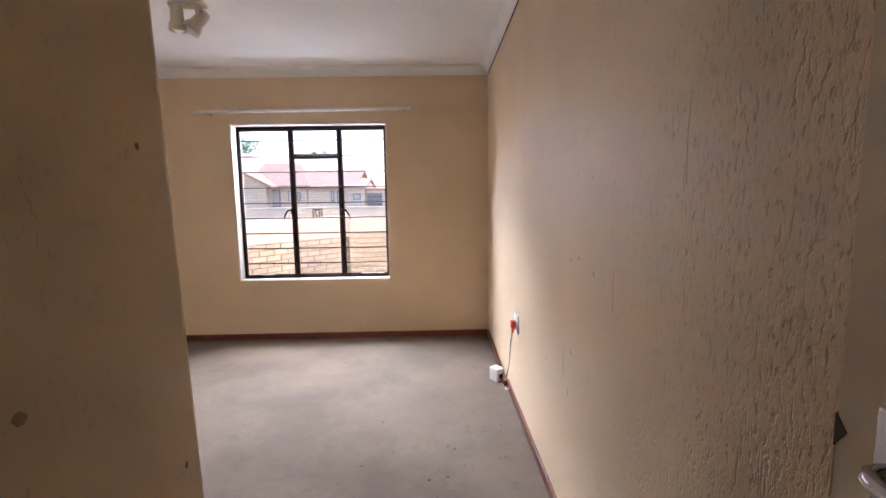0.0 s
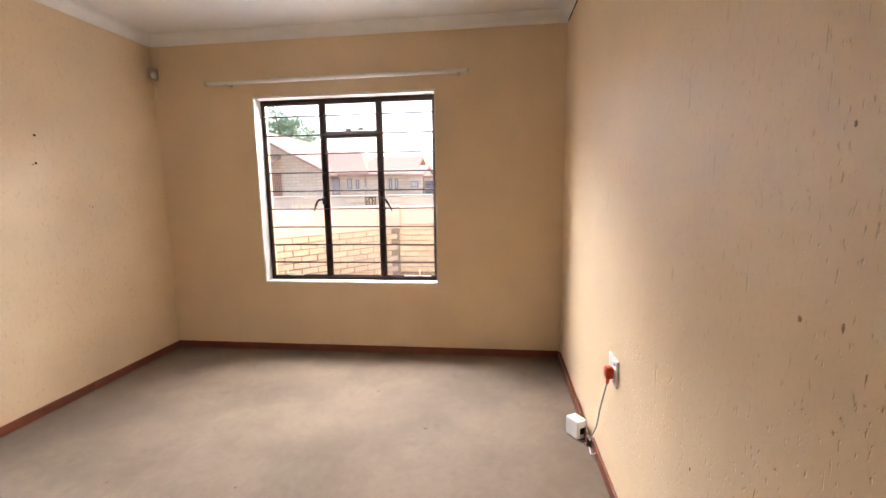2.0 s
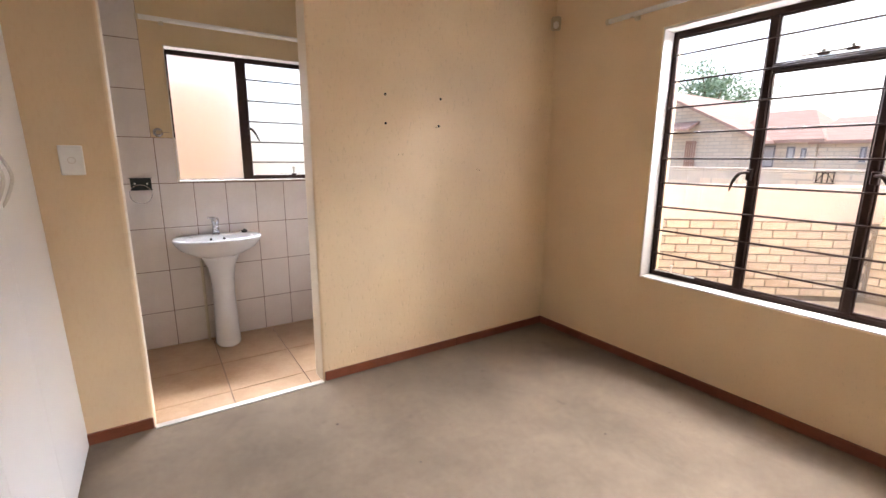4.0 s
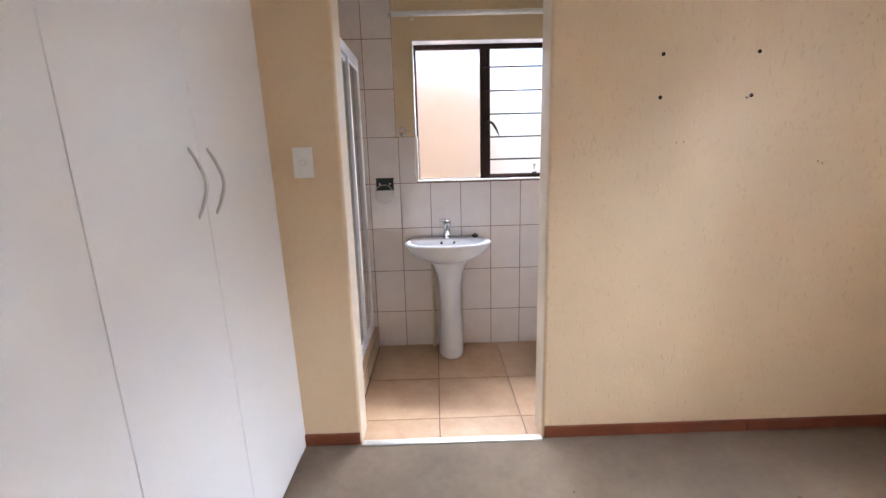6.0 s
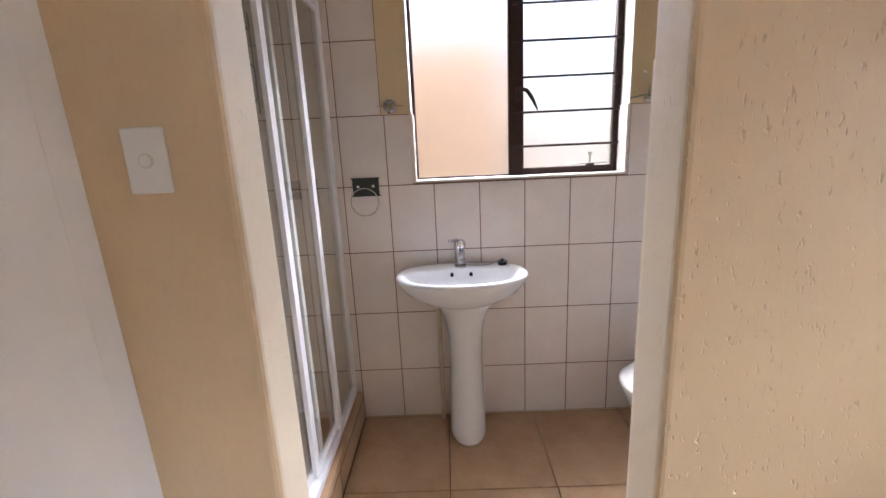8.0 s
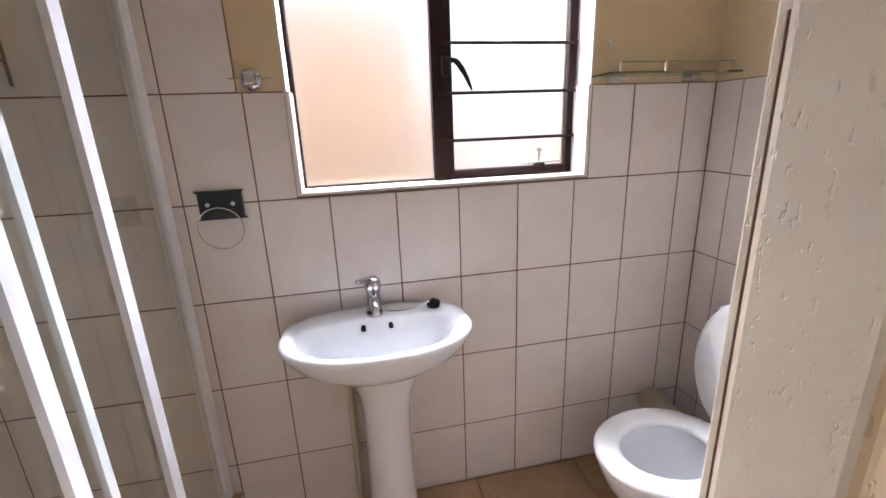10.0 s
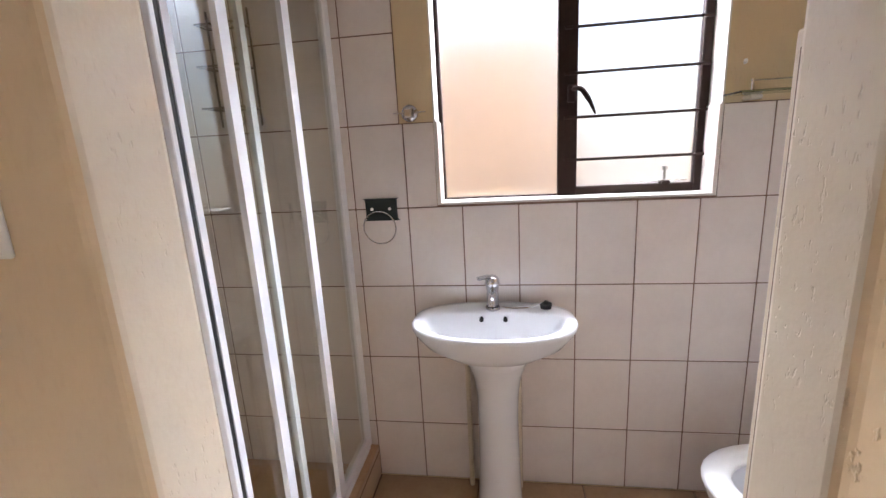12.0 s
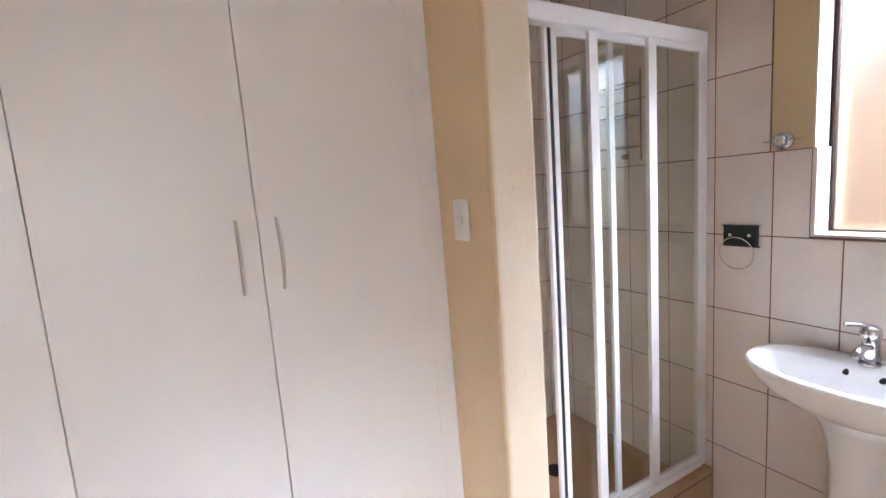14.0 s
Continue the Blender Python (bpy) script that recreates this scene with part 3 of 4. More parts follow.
for k in range(5):
    z = 1.912 - 0.1495 * k
    bm = rod((XF + 0.012, BM - 0.004, z), (XF + 0.012, Y1 - 0.006, z), 0.0052, 8)
    add_box(bm, (XF + 0.002, BM - 0.012, z - 0.005), (XF + 0.014, BM + 0.012, z + 0.005))
    add_box(bm, (XF - 0.002, Y1 - 0.03, z - 0.005), (XF + 0.014, Y1 - 0.006, z + 0.005))
    part("burglar_bar", bm, M_STEEL, bwin, "thin horizontal steel burglar bar")
lever(bwin, (XF + 0.008, BM + 0.012, 1.545), [(XF + 0.014, BM + 0.012, 1.560), (XF + 0.042, BM + 0.038, 1.556), (XF + 0.042, BM + 0.066, 1.52), (XF + 0.040, BM + 0.09, 1.47)])
stay(bwin, (XF + 0.012, Y1 - 0.05, B0 + 0.042), (0, -1, 0), 0.20)

# ---------------------------------------------------------------- bathroom shell
solid("floor_bathroom", box((-3.86, 1.85, -0.12), (XW - 0.0, 4.72, -0.010)), M_GROUT, "brown grouted bed under the bathroom floor tiles", "floor", "structure")
wall_bw = solid("wall_bath_window", wall_panel("x", XB - 0.008, -4.06, 1.85, 4.72, -0.12, 2.75, [BWIN]), M_BATH, "bathroom outer wall, cream above pale tiles", "wall", "structure")
wall_be = solid("wall_bath_end", box((XB - 0.008, YB + 0.008, -0.12), (-2.87, 4.72, 2.75)), M_BATH, "bathroom end wall, cream above pale tiles", "wall", "structure")
wall_sh = solid("wall_shower_back", box((XB - 0.008, 1.85, -0.12), (-2.87, YSH - 0.008, 2.75)), M_GROUT, "tiled back wall of the shower", "wall", "structure")
solid("ceiling_bathroom", box((-4.06, 1.85, HIGH), (-2.87, 4.72, HIGH + 0.1)), M_CEIL, "flat white bathroom ceiling", "ceiling", "structure")
cornice("trim_cornice_bathroom", [(XB - 0.008, 1.962), (-2.87, 1.962), (-2.87, YB + 0.008), (XB - 0.008, YB + 0.008)], "white cove cornice in the bathroom")
kerb = solid("shower_kerb", box((XB, 2.770, 0.0), (-2.872, 2.850, 0.150), 0.006, 2), M_FTILE, "tan tiled kerb under the shower door", "kerb", "structure")
solid("floor_shower", box((XB, YSH, -0.008), (-2.872, 2.770, 0.04)), M_FTILE, "tan tiled shower floor", "floor", "structure")
part("kerb_joint", box((XB + 0.002, 2.848, 0.118), (-2.874, 2.8515, 0.122)), M_GROUT, kerb)
part("kerb_joint", box((-3.32, 2.848, 0.002), (-3.316, 2.8515, 0.118)), M_GROUT, kerb)
solid("threshold_strip", box((-2.722, DOOR[0] + 0.002, 0.001), (-2.682, DOOR[1] - 0.002, 0.020), 0.003, 2), M_SATIN, "pale metal threshold strip between carpet and tiles", "threshold strip", "structure")

# ---------------------------------------------------------------- light switch, rail and other bedroom fittings
sw = thing("light_switch", (XW, 2.747, 1.330), "white plastic light switch plate on the cream wall", "light switch")
part("plate", box((XW, 2.706, 1.268), (XW + 0.009, 2.788, 1.392), 0.0045, 3), M_PLASTIC, sw)
part("button_ring", rod((XW + 0.008, 2.747, 1.330), (XW + 0.0100, 2.747, 1.330), 0.0145, 20), M_REVEAL, sw, "thin pale ring round the button")
part("rocker", rod((XW + 0.008, 2.747, 1.330), (XW + 0.0115, 2.747, 1.330), 0.011, 16), M_PLASTIC, sw, "small round push button")


def curtain_rail(name, a, b, brackets, out, label):
    """A white tube on wall brackets with end stops."""
    a, b, out = Vector(a), Vector(b), Vector(out)
    r = thing(name, (a + b) / 2, label, "curtain rail")
    d = (b - a).normalized()
    part("rail", tube([a, b], 0.0150, 12), M_PLASTIC, r, "", True)
    for e, s in ((a, -1), (b, 1)):
        part("end_stop", rod(e, e + d * 0.02 * s, 0.018, 12), M_IVORY, r)
    for k in brackets:
        p = a + d * k
        bm = rod(p, p - out, 0.006, 8)
        add_box(bm, p - out - Vector((0.014, 0.014, 0.022)) , p - out + Vector((0.014, 0.014, 0.022)), 0.003)
        add_box(bm, p - Vector((0.010, 0.010, 0.018)), p + Vector((0.010, 0.010, 0.004)), 0.002)
        part("bracket", bm, M_IVORY, r)
    return r


curtain_rail("curtain_rail", (-2.195, 5.545, 2.205), (-0.15, 5.545, 2.215), (0.16, 1.05, 1.98), (0, -0.051, 0), "white tubular curtain rail above the bedroom window")
curtain_rail("curtain_rail", (-3.78, 3.05, 2.205), (-3.78, 4.30, 2.205), (0.12, 1.15), (0.044, 0, 0), "white tubular curtain rail above the bathroom window")

sensor = thing("motion_sensor", (-2.66, 5.57, 2.305), "small white alarm motion sensor in the corner", "motion sensor")
bm = box((-0.034, -0.018, -0.046), (0.034, 0.022, 0.046), 0.014, 3)
bmesh.ops.rotate(bm, verts=bm.verts, matrix=Matrix.Rotation(radians(45), 3, "Z"))
bmesh.ops.translate(bm, verts=bm.verts, vec=(-2.662, 5.560, 2.305))
part("housing", bm, M_SENSOR, sensor, "", True)
bm = bmesh.new()
bmesh.ops.create_uvsphere(bm, u_segments=12, v_segments=8, radius=0.020, matrix=pose(-2.645, 5.543, 2.288) @ Matrix.Diagonal((1, 1, 1.2, 1)))
part("lens", bm, M_REVEAL, sensor, "domed milky lens", True)

# socket with its red plug, lead and white adaptor
sock = thing("wall_socket", (XE, 4.06, 0.60), "white double wall socket with a red plug in it", "socket")
part("plate", box((XE - 0.011, 4.012, 0.522), (XE, 4.142, 0.640), 0.004, 2), M_PLASTIC, sock)
part("switch", box((XE - 0.016, 4.035, 0.612), (XE - 0.010, 4.055, 0.629), 0.002), M_PLASTIC, sock)
bm = box((XE - 0.046, 4.040, 0.548), (XE - 0.0112, 4.084, 0.600), 0.009, 2)
add_rod(bm, (XE - 0.030, 4.062, 0.550), (XE - 0.034, 4.064, 0.520), 0.010, 8, 0.006)
part("plug", bm, M_RED, sock, "red three-pin plug")
lead = tube(curve([(XE - 0.034, 4.064, 0.522), (XE - 0.036, 4.11, 0.44), (XE - 0.026, 4.20, 0.33), (XE - 0.024, 4.27, 0.20), (XE - 0.03, 4.36, 0.09), (XE - 0.034, 4.40, 0.075)], 7), 0.0035, 6)
part("lead", lead, M_WIRE, sock, "thin grey lead", True)

adaptor = thing("power_adaptor", (0.499, 4.512, FLOOR), "white plastic power adaptor box lying on the carpet", "power adaptor")
bm = box((-0.034, -0.046, 0.0), (0.034, 0.046, 0.100), 0.007, 2)
bmesh.ops.rotate(bm, verts=bm.verts, matrix=Matrix.Rotation(radians(33), 3, "Z"))
bmesh.ops.translate(bm, verts=bm.verts, vec=(0.499, 4.512, FLOOR))
part("housing", bm, M_PLASTIC, adaptor)
bm = box((-0.016, -0.0480, 0.026), (0.018, -0.0458, 0.062), 0.001)
bmesh.ops.rotate(bm, verts=bm.verts, matrix=Matrix.Rotation(radians(33), 3, "Z"))
bmesh.ops.translate(bm, verts=bm.verts, vec=(0.499, 4.512, FLOOR))
part("rating_label", bm, M_DARKGREEN, adaptor, "small dark label")
part("lead", tube(curve([(0.50, 4.555, 0.06), (0.52, 4.57, 0.09), (0.54, 4.50, 0.085), (0.545, 4.40, 0.06), (0.54, 4.36, 0.08)], 7), 0.0032, 6), M_PLASTIC, adaptor, "white lead", True)
part("lead", tube(curve([(0.52, 4.45, 0.02), (0.545, 4.40, 0.012), (0.54, 4.33, 0.02), (0.552, 4.29, 0.05)], 7), 0.0032, 6), M_PLASTIC, adaptor, "white lead", True)

# ceiling spotlights
lamp = thing("ceiling_spotlight", (-1.45, 4.25, HIGH), "cream ceiling spotlight bar with swivel lamp heads", "ceiling light")
part("bar", box((-1.56, 4.22, HIGH - 0.028), (-1.34, 4.28, HIGH - 0.0), 0.008, 2), M_IVORY, lamp)


def spot_head(base, drop, aim, label):
    base, d = Vector(base), Vector(aim).normalized()
    c = base + Vector(drop)
    part("arm", tube([base, c], 0.010, 8), M_IVORY, lamp)
    side = d.cross(Vector((0.3, 0.9, 0.1))).normalized()
    top = side.cross(d)
    prof = [(-0.075, 0.014), (-0.070, 0.030), (-0.050, 0.037), (0.025, 0.039), (0.045, 0.050), (0.085, 0.056), (0.086, 0.051), (0.04, 0.036), (0.0, 0.030)]
    rings = [[c + d * a + r * (math.cos(t) * side + math.sin(t) * top) for t in (2 * math.pi * k / 20 for k in range(20))] for a, r in prof]
    h = part("lamp_head", loft(rings), M_IVORY, lamp, label, True)
    bm = bmesh.new()
    bmesh.ops.create_uvsphere(bm, u_segments=14, v_segments=10, radius=0.034, matrix=Matrix.Translation(c + d * 0.062))
    part("bulb", bm, M_PLASTIC, h, "unlit reflector bulb", True)


spot_head((-1.52, 4.25, HIGH - 0.026), (0.0, 0.0, -0.052), (-0.04, 0.12, -0.98), "cream lamp head pointing down")
spot_head((-1.40, 4.25, HIGH - 0.026), (-0.01, 0.04, -0.065), (-0.45, -0.30, -0.70), "cream lamp head turned aside")

# the open entrance door
door = thing("door_1", (0.545, 1.46, 0.0), "cream painted flush door standing open against the wall", "door", kind="structure")
leaf = part("leaf", box((0.523, 1.06, FLOOR + 0.006), (0.561, 1.856, 2.03), 0.002), M_DOOR, door)
# a thin dark brown triangle laid on the door's edge
bm = bmesh.new()
low = [bm.verts.new((0.5215, y, z)) for y, z in ((1.856, 1.078), (1.856, 1.118), (1.8415, 1.100))]
high = [bm.verts.new((0.5245, v.co.y, v.co.z)) for v in low]
bm.faces.new(low)
bm.faces.new(high)
for k in range(3):
    bm.faces.new((low[k], low[(k + 1) % 3], high[(k + 1) % 3], high[k]))
part("chip", bm, M_BARK, leaf, "dark triangular mark on the door's edge")
part("lock_plate", box((0.516, 1.742, 0.990), (0.5235, 1.806, 1.151), 0.003, 2), M_CHROME, leaf, "chrome lock plate")
bm = tube(curve([(0.52, 1.775, 1.096), (0.488, 1.775, 1.096), (0.474, 1.763, 1.094), (0.470, 1.72, 1.090), (0.470, 1.67, 1.087)], 6), 0.0095, 10)
part("door_handle", bm, M_CHROME, leaf, "chrome lever handle", True)
for z in (1.125, 1.0):
    part("screw", rod((0.5165, 1.775, z), (0.5145, 1.775, z), 0.006, 8), M_DARK, leaf)
part("keyhole", rod((0.5165, 1.775, 1.035), (0.5145, 1.775, 1.035), 0.006, 8), M_DARK, leaf)

# ---------------------------------------------------------------- wardrobe
YWF = 2.630
ward = thing("wardrobe", (-1.72, 2.36, FLOOR), "white melamine built-in wardrobe with bowed nickel handles", "wardrobe")
part("body", box((XW + 0.002, YS + 0.002, FLOOR), (-0.770, YWF - 0.022, 2.515), 0.001), M_MELAMINE, ward)
part("side_panel", box((-0.770, YS + 0.002, FLOOR), (-0.752, YWF - 0.002, 2.515), 0.001), M_MELAMINE, ward)
part("filler_strip", box((XW + 0.002, YWF - 0.021, FLOOR), (-2.6405, YWF - 0.003, 2.515), 0.001), M_MELAMINE, ward, "narrow filler strip beside the wall")
SEAMS = (-2.640, -2.154, -1.697, -1.217, -0.772)
for n, (a, b) in enumerate(zip(SEAMS, SEAMS[1:])):
    d = part("door", box((a + 0.0012, YWF - 0.019, FLOOR + 0.010), (b - 0.0012, YWF, 2.505), 0.0014), M_MELAMINE, ward)
    hx = b - 0.049 if n % 2 == 0 else a + 0.052
    zm = 1.284
    keys = [(hx, YWF - 0.002, zm - 0.098), (hx, YWF + 0.018, zm - 0.060), (hx, YWF + 0.035, zm), (hx, YWF + 0.018, zm + 0.060), (hx, YWF - 0.002, zm + 0.098)]
    pts = curve(keys, 6)
    part("handle", tube(pts, [0.0042 + 0.0010 * math.sin(math.pi * i / (len(pts) - 1)) for i in range(len(pts))], 8), M_SATIN, d, "bowed satin nickel handle", True)

for ob in ward.children_recursive:      # the front leans back a little towards the ceiling
    for v in ob.data.vertices:
        if v.co.y + 2.36 > 2.40:
            v.co.y -= (v.co.z + FLOOR - 0.70) * 0.022

# ---------------------------------------------------------------- washbasin
BX, BY, BZ = -3.64, 3.362, 0.805


def basin_ring(grow, z, back, front, half, n=40):
    """An outline, flat at the wall and rounded in front."""
    pts = []
    for k in range(n):
        t = 2 * math.pi * k / n
        c, s = math.cos(t), math.sin(t)
        u = abs(s) ** 0.86 * (1 if s > 0 else -1)
        if c >= 0:
            x = BX + (front + grow) * abs(c) ** 0.95
        else:
            x = BX - (back + grow) * min(1.0, abs(c) ** 0.55)
        taper = 1.0 if c > 0 else 1.0 - 0.22 * abs(c) ** 2
        pts.append((x, BY + u * (half + grow) * taper, z))
    return pts


basin = thing("washbasin", (BX, BY, 0.0), "white ceramic pedestal washbasin with a chrome mixer tap", "washbasin")
rings = [basin_ring(-0.135, 0.660, 0.17, 0.20, 0.215), basin_ring(-0.085, 0.688, 0.17, 0.20, 0.25), basin_ring(-0.040, 0.726, 0.178, 0.19, 0.275),
         basin_ring(-0.012, 0.762, 0.185, 0.182, 0.277), basin_ring(-0.001, 0.785, 0.186, 0.182, 0.279), basin_ring(0.0, 0.797, 0.186, 0.182, 0.280),
         basin_ring(-0.006, 0.804, 0.186, 0.182, 0.280), basin_ring(-0.020, 0.804, 0.180, 0.182, 0.280)]
inner = [(-0.022, 0.803, 0.105, 0.182, 0.272), (-0.030, 0.796, 0.10, 0.182, 0.268), (-0.045, 0.765, 0.095, 0.182, 0.265), (-0.075, 0.728, 0.09, 0.18, 0.255), (-0.115, 0.706, 0.09, 0.165, 0.22), (-0.155, 0.700, 0.165, 0.175, 0.20)]
rings += [basin_ring(*i) for i in inner]
bowl = part("bowl", loft(rings), M_CERAMIC, basin, "", True)
for y in (BY - 0.042, BY + 0.042):
    part("overflow_hole", rod((BX - 0.052, y, 0.778), (BX - 0.066, y, 0.782), 0.0075, 12), M_DARK, bowl, "dark overflow hole")
part("drain", rod((BX - 0.005, BY, 0.698), (BX - 0.005, BY, 0.704), 0.022, 16), M_CHROME, bowl, "chrome drain")


def ped_ring(z, w, d, n=28):
    cx = -3.715
    return [(cx + (d * math.cos(t) if math.cos(t) > 0 else 0.8 * d * math.cos(t)), BY + 0.008 + w * math.sin(t), z) for t in (2 * math.pi * k / n for k in range(n))]


part("pedestal", loft([ped_ring(0.0, 0.084, 0.135), ped_ring(0.012, 0.086, 0.138), ped_ring(0.05, 0.084, 0.136), ped_ring(0.2, 0.078, 0.125), ped_ring(0.38, 0.074, 0.118), ped_ring(0.5, 0.078, 0.120), ped_ring(0.58, 0.092, 0.13), ped_ring(0.64, 0.118, 0.15), ped_ring(0.68, 0.14, 0.17)]), M_CERAMIC, basin, "", True)
TX, TY = -3.745, BY - 0.002
tap = part("tap", rod((TX, TY, 0.802), (TX, TY, 0.812), 0.027, 18), M_CHROME, basin, "chrome single-lever mixer tap", True)
part("tap_body", loft([[(TX + dx + r * math.cos(t), TY + r * math.sin(t), z) for t in (2 * math.pi * k / 16 for k in range(16))] for z, r, dx in ((0.81, 0.024, 0), (0.84, 0.022, 0), (0.875, 0.021, 0.0), (0.89, 0.024, 0.004), (0.90, 0.027, 0.006), (0.918, 0.025, 0.004), (0.928, 0.014, 0.0))]), M_CHROME, tap, "", True)
part("spout", tube(curve([(TX + 0.01, TY, 0.862), (TX + 0.06, TY, 0.872), (TX + 0.10, TY, 0.862), (TX + 0.108, TY, 0.850)], 5), 0.013, 10), M_CHROME, tap, "", True)
part("lever", tube(curve([(TX, TY, 0.922), (TX + 0.02, TY - 0.014, 0.930), (TX + 0.04, TY - 0.032, 0.932), (TX + 0.055, TY - 0.046, 0.934)], 5), 0.0075, 8), M_CHROME, tap, "", True)
plug = thing("basin_plug", (-3.745, 3.548, 0.805), "black rubber basin plug on a thin ball chain", "basin plug")
bm = rod((-3.745, 3.548, 0.805), (-3.745, 3.548, 0.822), 0.019, 14, 0.022)
add_rod(bm, (-3.745, 3.548, 0.822), (-3.745, 3.548, 0.832), 0.010, 10, 0.006)
part("stopper", bm, M_RUBBER, plug)
part("chain", tube(curve([(-3.74, 3.535, 0.828), (-3.735, 3.49, 0.812), (-3.738, 3.43, 0.808), (-3.742, 3.39, 0.812)], 8), 0.0022, 6), M_CHROME, plug)
part("waste_pipe", rod((-3.80, 3.45, 0.0), (-3.80, 3.45, 0.62), 0.010, 10), M_IVORY, basin, "thin water pipe behind the pedestal")
part("waste_pipe", rod((-3.80, 3.252, 0.0), (-3.80, 3.252, 0.62), 0.010, 10), M_IVORY, basin, "thin water pipe behind the pedestal")

# ---------------------------------------------------------------- toilet
CX, TZ = -3.395, 0.405


def egg(cx, cy, z, w, front, back, n=32):
    return [(cx + w * math.sin(t), cy - (front if math.cos(t) > 0 else back) * math.cos(t), z) for t in (2 * math.pi * k / n for k in range(n))]


toilet = thing("toilet", (CX, 4.3, 0.0), "white ceramic toilet with its seat lid raised", "toilet")
pan = [egg(CX, 4.27, 0.0, 0.11, 0.13, 0.2), egg(CX, 4.27, 0.05, 0.10, 0.12, 0.2), egg(CX, 4.24, 0.18, 0.115, 0.14, 0.22), egg(CX, 4.21, 0.30, 0.165, 0.21, 0.22), egg(CX, 4.20, 0.36, 0.18, 0.225, 0.22), egg(CX, 4.20, 0.385, 0.182, 0.228, 0.22),
       egg(CX, 4.20, 0.386, 0.14, 0.185, 0.16), egg(CX, 4.20, 0.33, 0.125, 0.165, 0.14), egg(CX, 4.21, 0.24, 0.09, 0.11, 0.10), egg(CX, 4.22, 0.20, 0.05, 0.06, 0.06)]
part("pan", loft(pan), M_CERAMIC, toilet, "", True)
seat = [egg(CX, 4.20, 0.388, 0.188, 0.235, 0.2), egg(CX, 4.20, 0.400, 0.190, 0.238, 0.2), egg(CX, 4.20, 0.408, 0.182, 0.228, 0.195), egg(CX, 4.20, 0.409, 0.135, 0.175, 0.14), egg(CX, 4.20, 0.402, 0.120, 0.160, 0.125), egg(CX, 4.20, 0.388, 0.118, 0.158, 0.12)]
bm = loft(seat + [seat[0]], False)
bmesh.ops.remove_doubles(bm, verts=bm.verts, dist=0.0005)
part("seat", bm, M_PLASTIC, toilet, "white plastic seat ring", True)
lid = []
for off, shrink in ((0.0, 0.012), (0.006, 0.0), (0.014, 0.0), (0.020, 0.012)):
    lid.append([(CX + (0.188 - shrink) * math.sin(t), 4.385 + off + 0.17 * (0.5 + 0.5 * math.cos(t)) * 0.35, 0.415 + (0.21 - shrink) * (1 + math.cos(t))) for t in (2 * math.pi * k / 32 for k in range(32))])
part("lid", loft(lid), M_PLASTIC, toilet, "raised white plastic lid", True)
part("cistern", box((CX - 0.19, 4.475, 0.40), (CX + 0.19, 4.584, 0.76), 0.02, 3), M_CERAMIC, toilet, "", True)
part("pan_connector", rod((-3.50, 4.43, 0.235), (-3.826, 4.46, 0.235), 0.052, 18), M_IVORY, toilet, "cream plastic waste pipe", True)

# ---------------------------------------------------------------- shower enclosure
shower = thing("shower_enclosure", (-3.35, 2.80, 0.15), "white framed sliding glass shower door, partly open", "shower door")
SZ0, SZ1 = 0.152, 1.957
for n, lo, hi in (("jamb", (XB + 0.002, 2.780, SZ0), (XB + 0.034, 2.820, SZ1)), ("jamb", (-2.905, 2.780, SZ0), (-2.872, 2.820, SZ1)),
                  ("head_rail", (XB + 0.034, 2.776, SZ1 - 0.056), (-2.905, 2.824, SZ1)), ("bottom_rail", (XB + 0.034, 2.776, SZ0), (-2.905, 2.824, SZ0 + 0.032))):
    part(n, box(lo, hi, 0.003), M_ALU, shower)


def shower_panel(xa, xb, y, stile_a=0.032, stile_b=0.032, label=""):
    p = part("panel", wall_panel("y", y - 0.008, y + 0.008, xa, xb, SZ0 + 0.034, SZ1 - 0.052, [(xa + stile_a, xb - stile_b, SZ0 + 0.062, SZ1 - 0.078)]), M_ALU, shower, label)
    g = part("glass", box((xa + stile_a - 0.004, y - 0.0025, SZ0 + 0.058), (xb - stile_b + 0.004, y + 0.0025, SZ1 - 0.074)), M_SHOWERGLASS, p, "clear shower glass")
    g.visible_shadow = False
    return p


shower_panel(-3.796, -3.473, 2.812, 0.026, 0.042)
shower_panel(-3.515, -3.197, 2.797, 0.012, 0.038)
p3 = shower_panel(-3.324, -3.048, 2.782, 0.025, 0.020)
part("seal", box((-3.0475, 2.776, SZ0 + 0.036), (-3.0335, 2.788, SZ1 - 0.058), 0.001), M_RUBBER, p3, "black rubber seal")
part("edge_strip", box((-3.0333, 2.774, SZ0 + 0.036), (-3.018, 2.790, SZ1 - 0.058), 0.002), M_ALU, p3, "white magnetic edge strip")
part("pull", box((-3.506, 2.804, 1.02), (-3.490, 2.8035 + 0.016, 1.10), 0.004), M_ALU, shower, "small grey pull")

caddy = thing("shower_caddy", (-3.80, 2.44, 1.70), "tarnished wire shower caddy hanging on the tiles", "shower caddy")
for z, dep in ((1.84, 0.08), (1.70, 0.10), (1.56, 0.11)):
    bm = tube([(XB + 0.008, 2.36, z), (XB + dep, 2.36, z), (XB + dep, 2.52, z), (XB + 0.008, 2.52, z)], 0.0034, 6, True)
    for k in range(5):
        yy = 2.38 + 0.03 * k
        tube([(XB + 0.008, yy, z), (XB + dep, yy, z)], 0.0024, 5, bm=bm)
    part("shelf", bm, M_TARNISH, caddy)
for yy in (2.36, 2.52):
    part("upright", tube([(XB + 0.008, yy, 1.50), (XB + 0.008, yy, 1.90)], 0.004, 6), M_TARNISH, caddy)
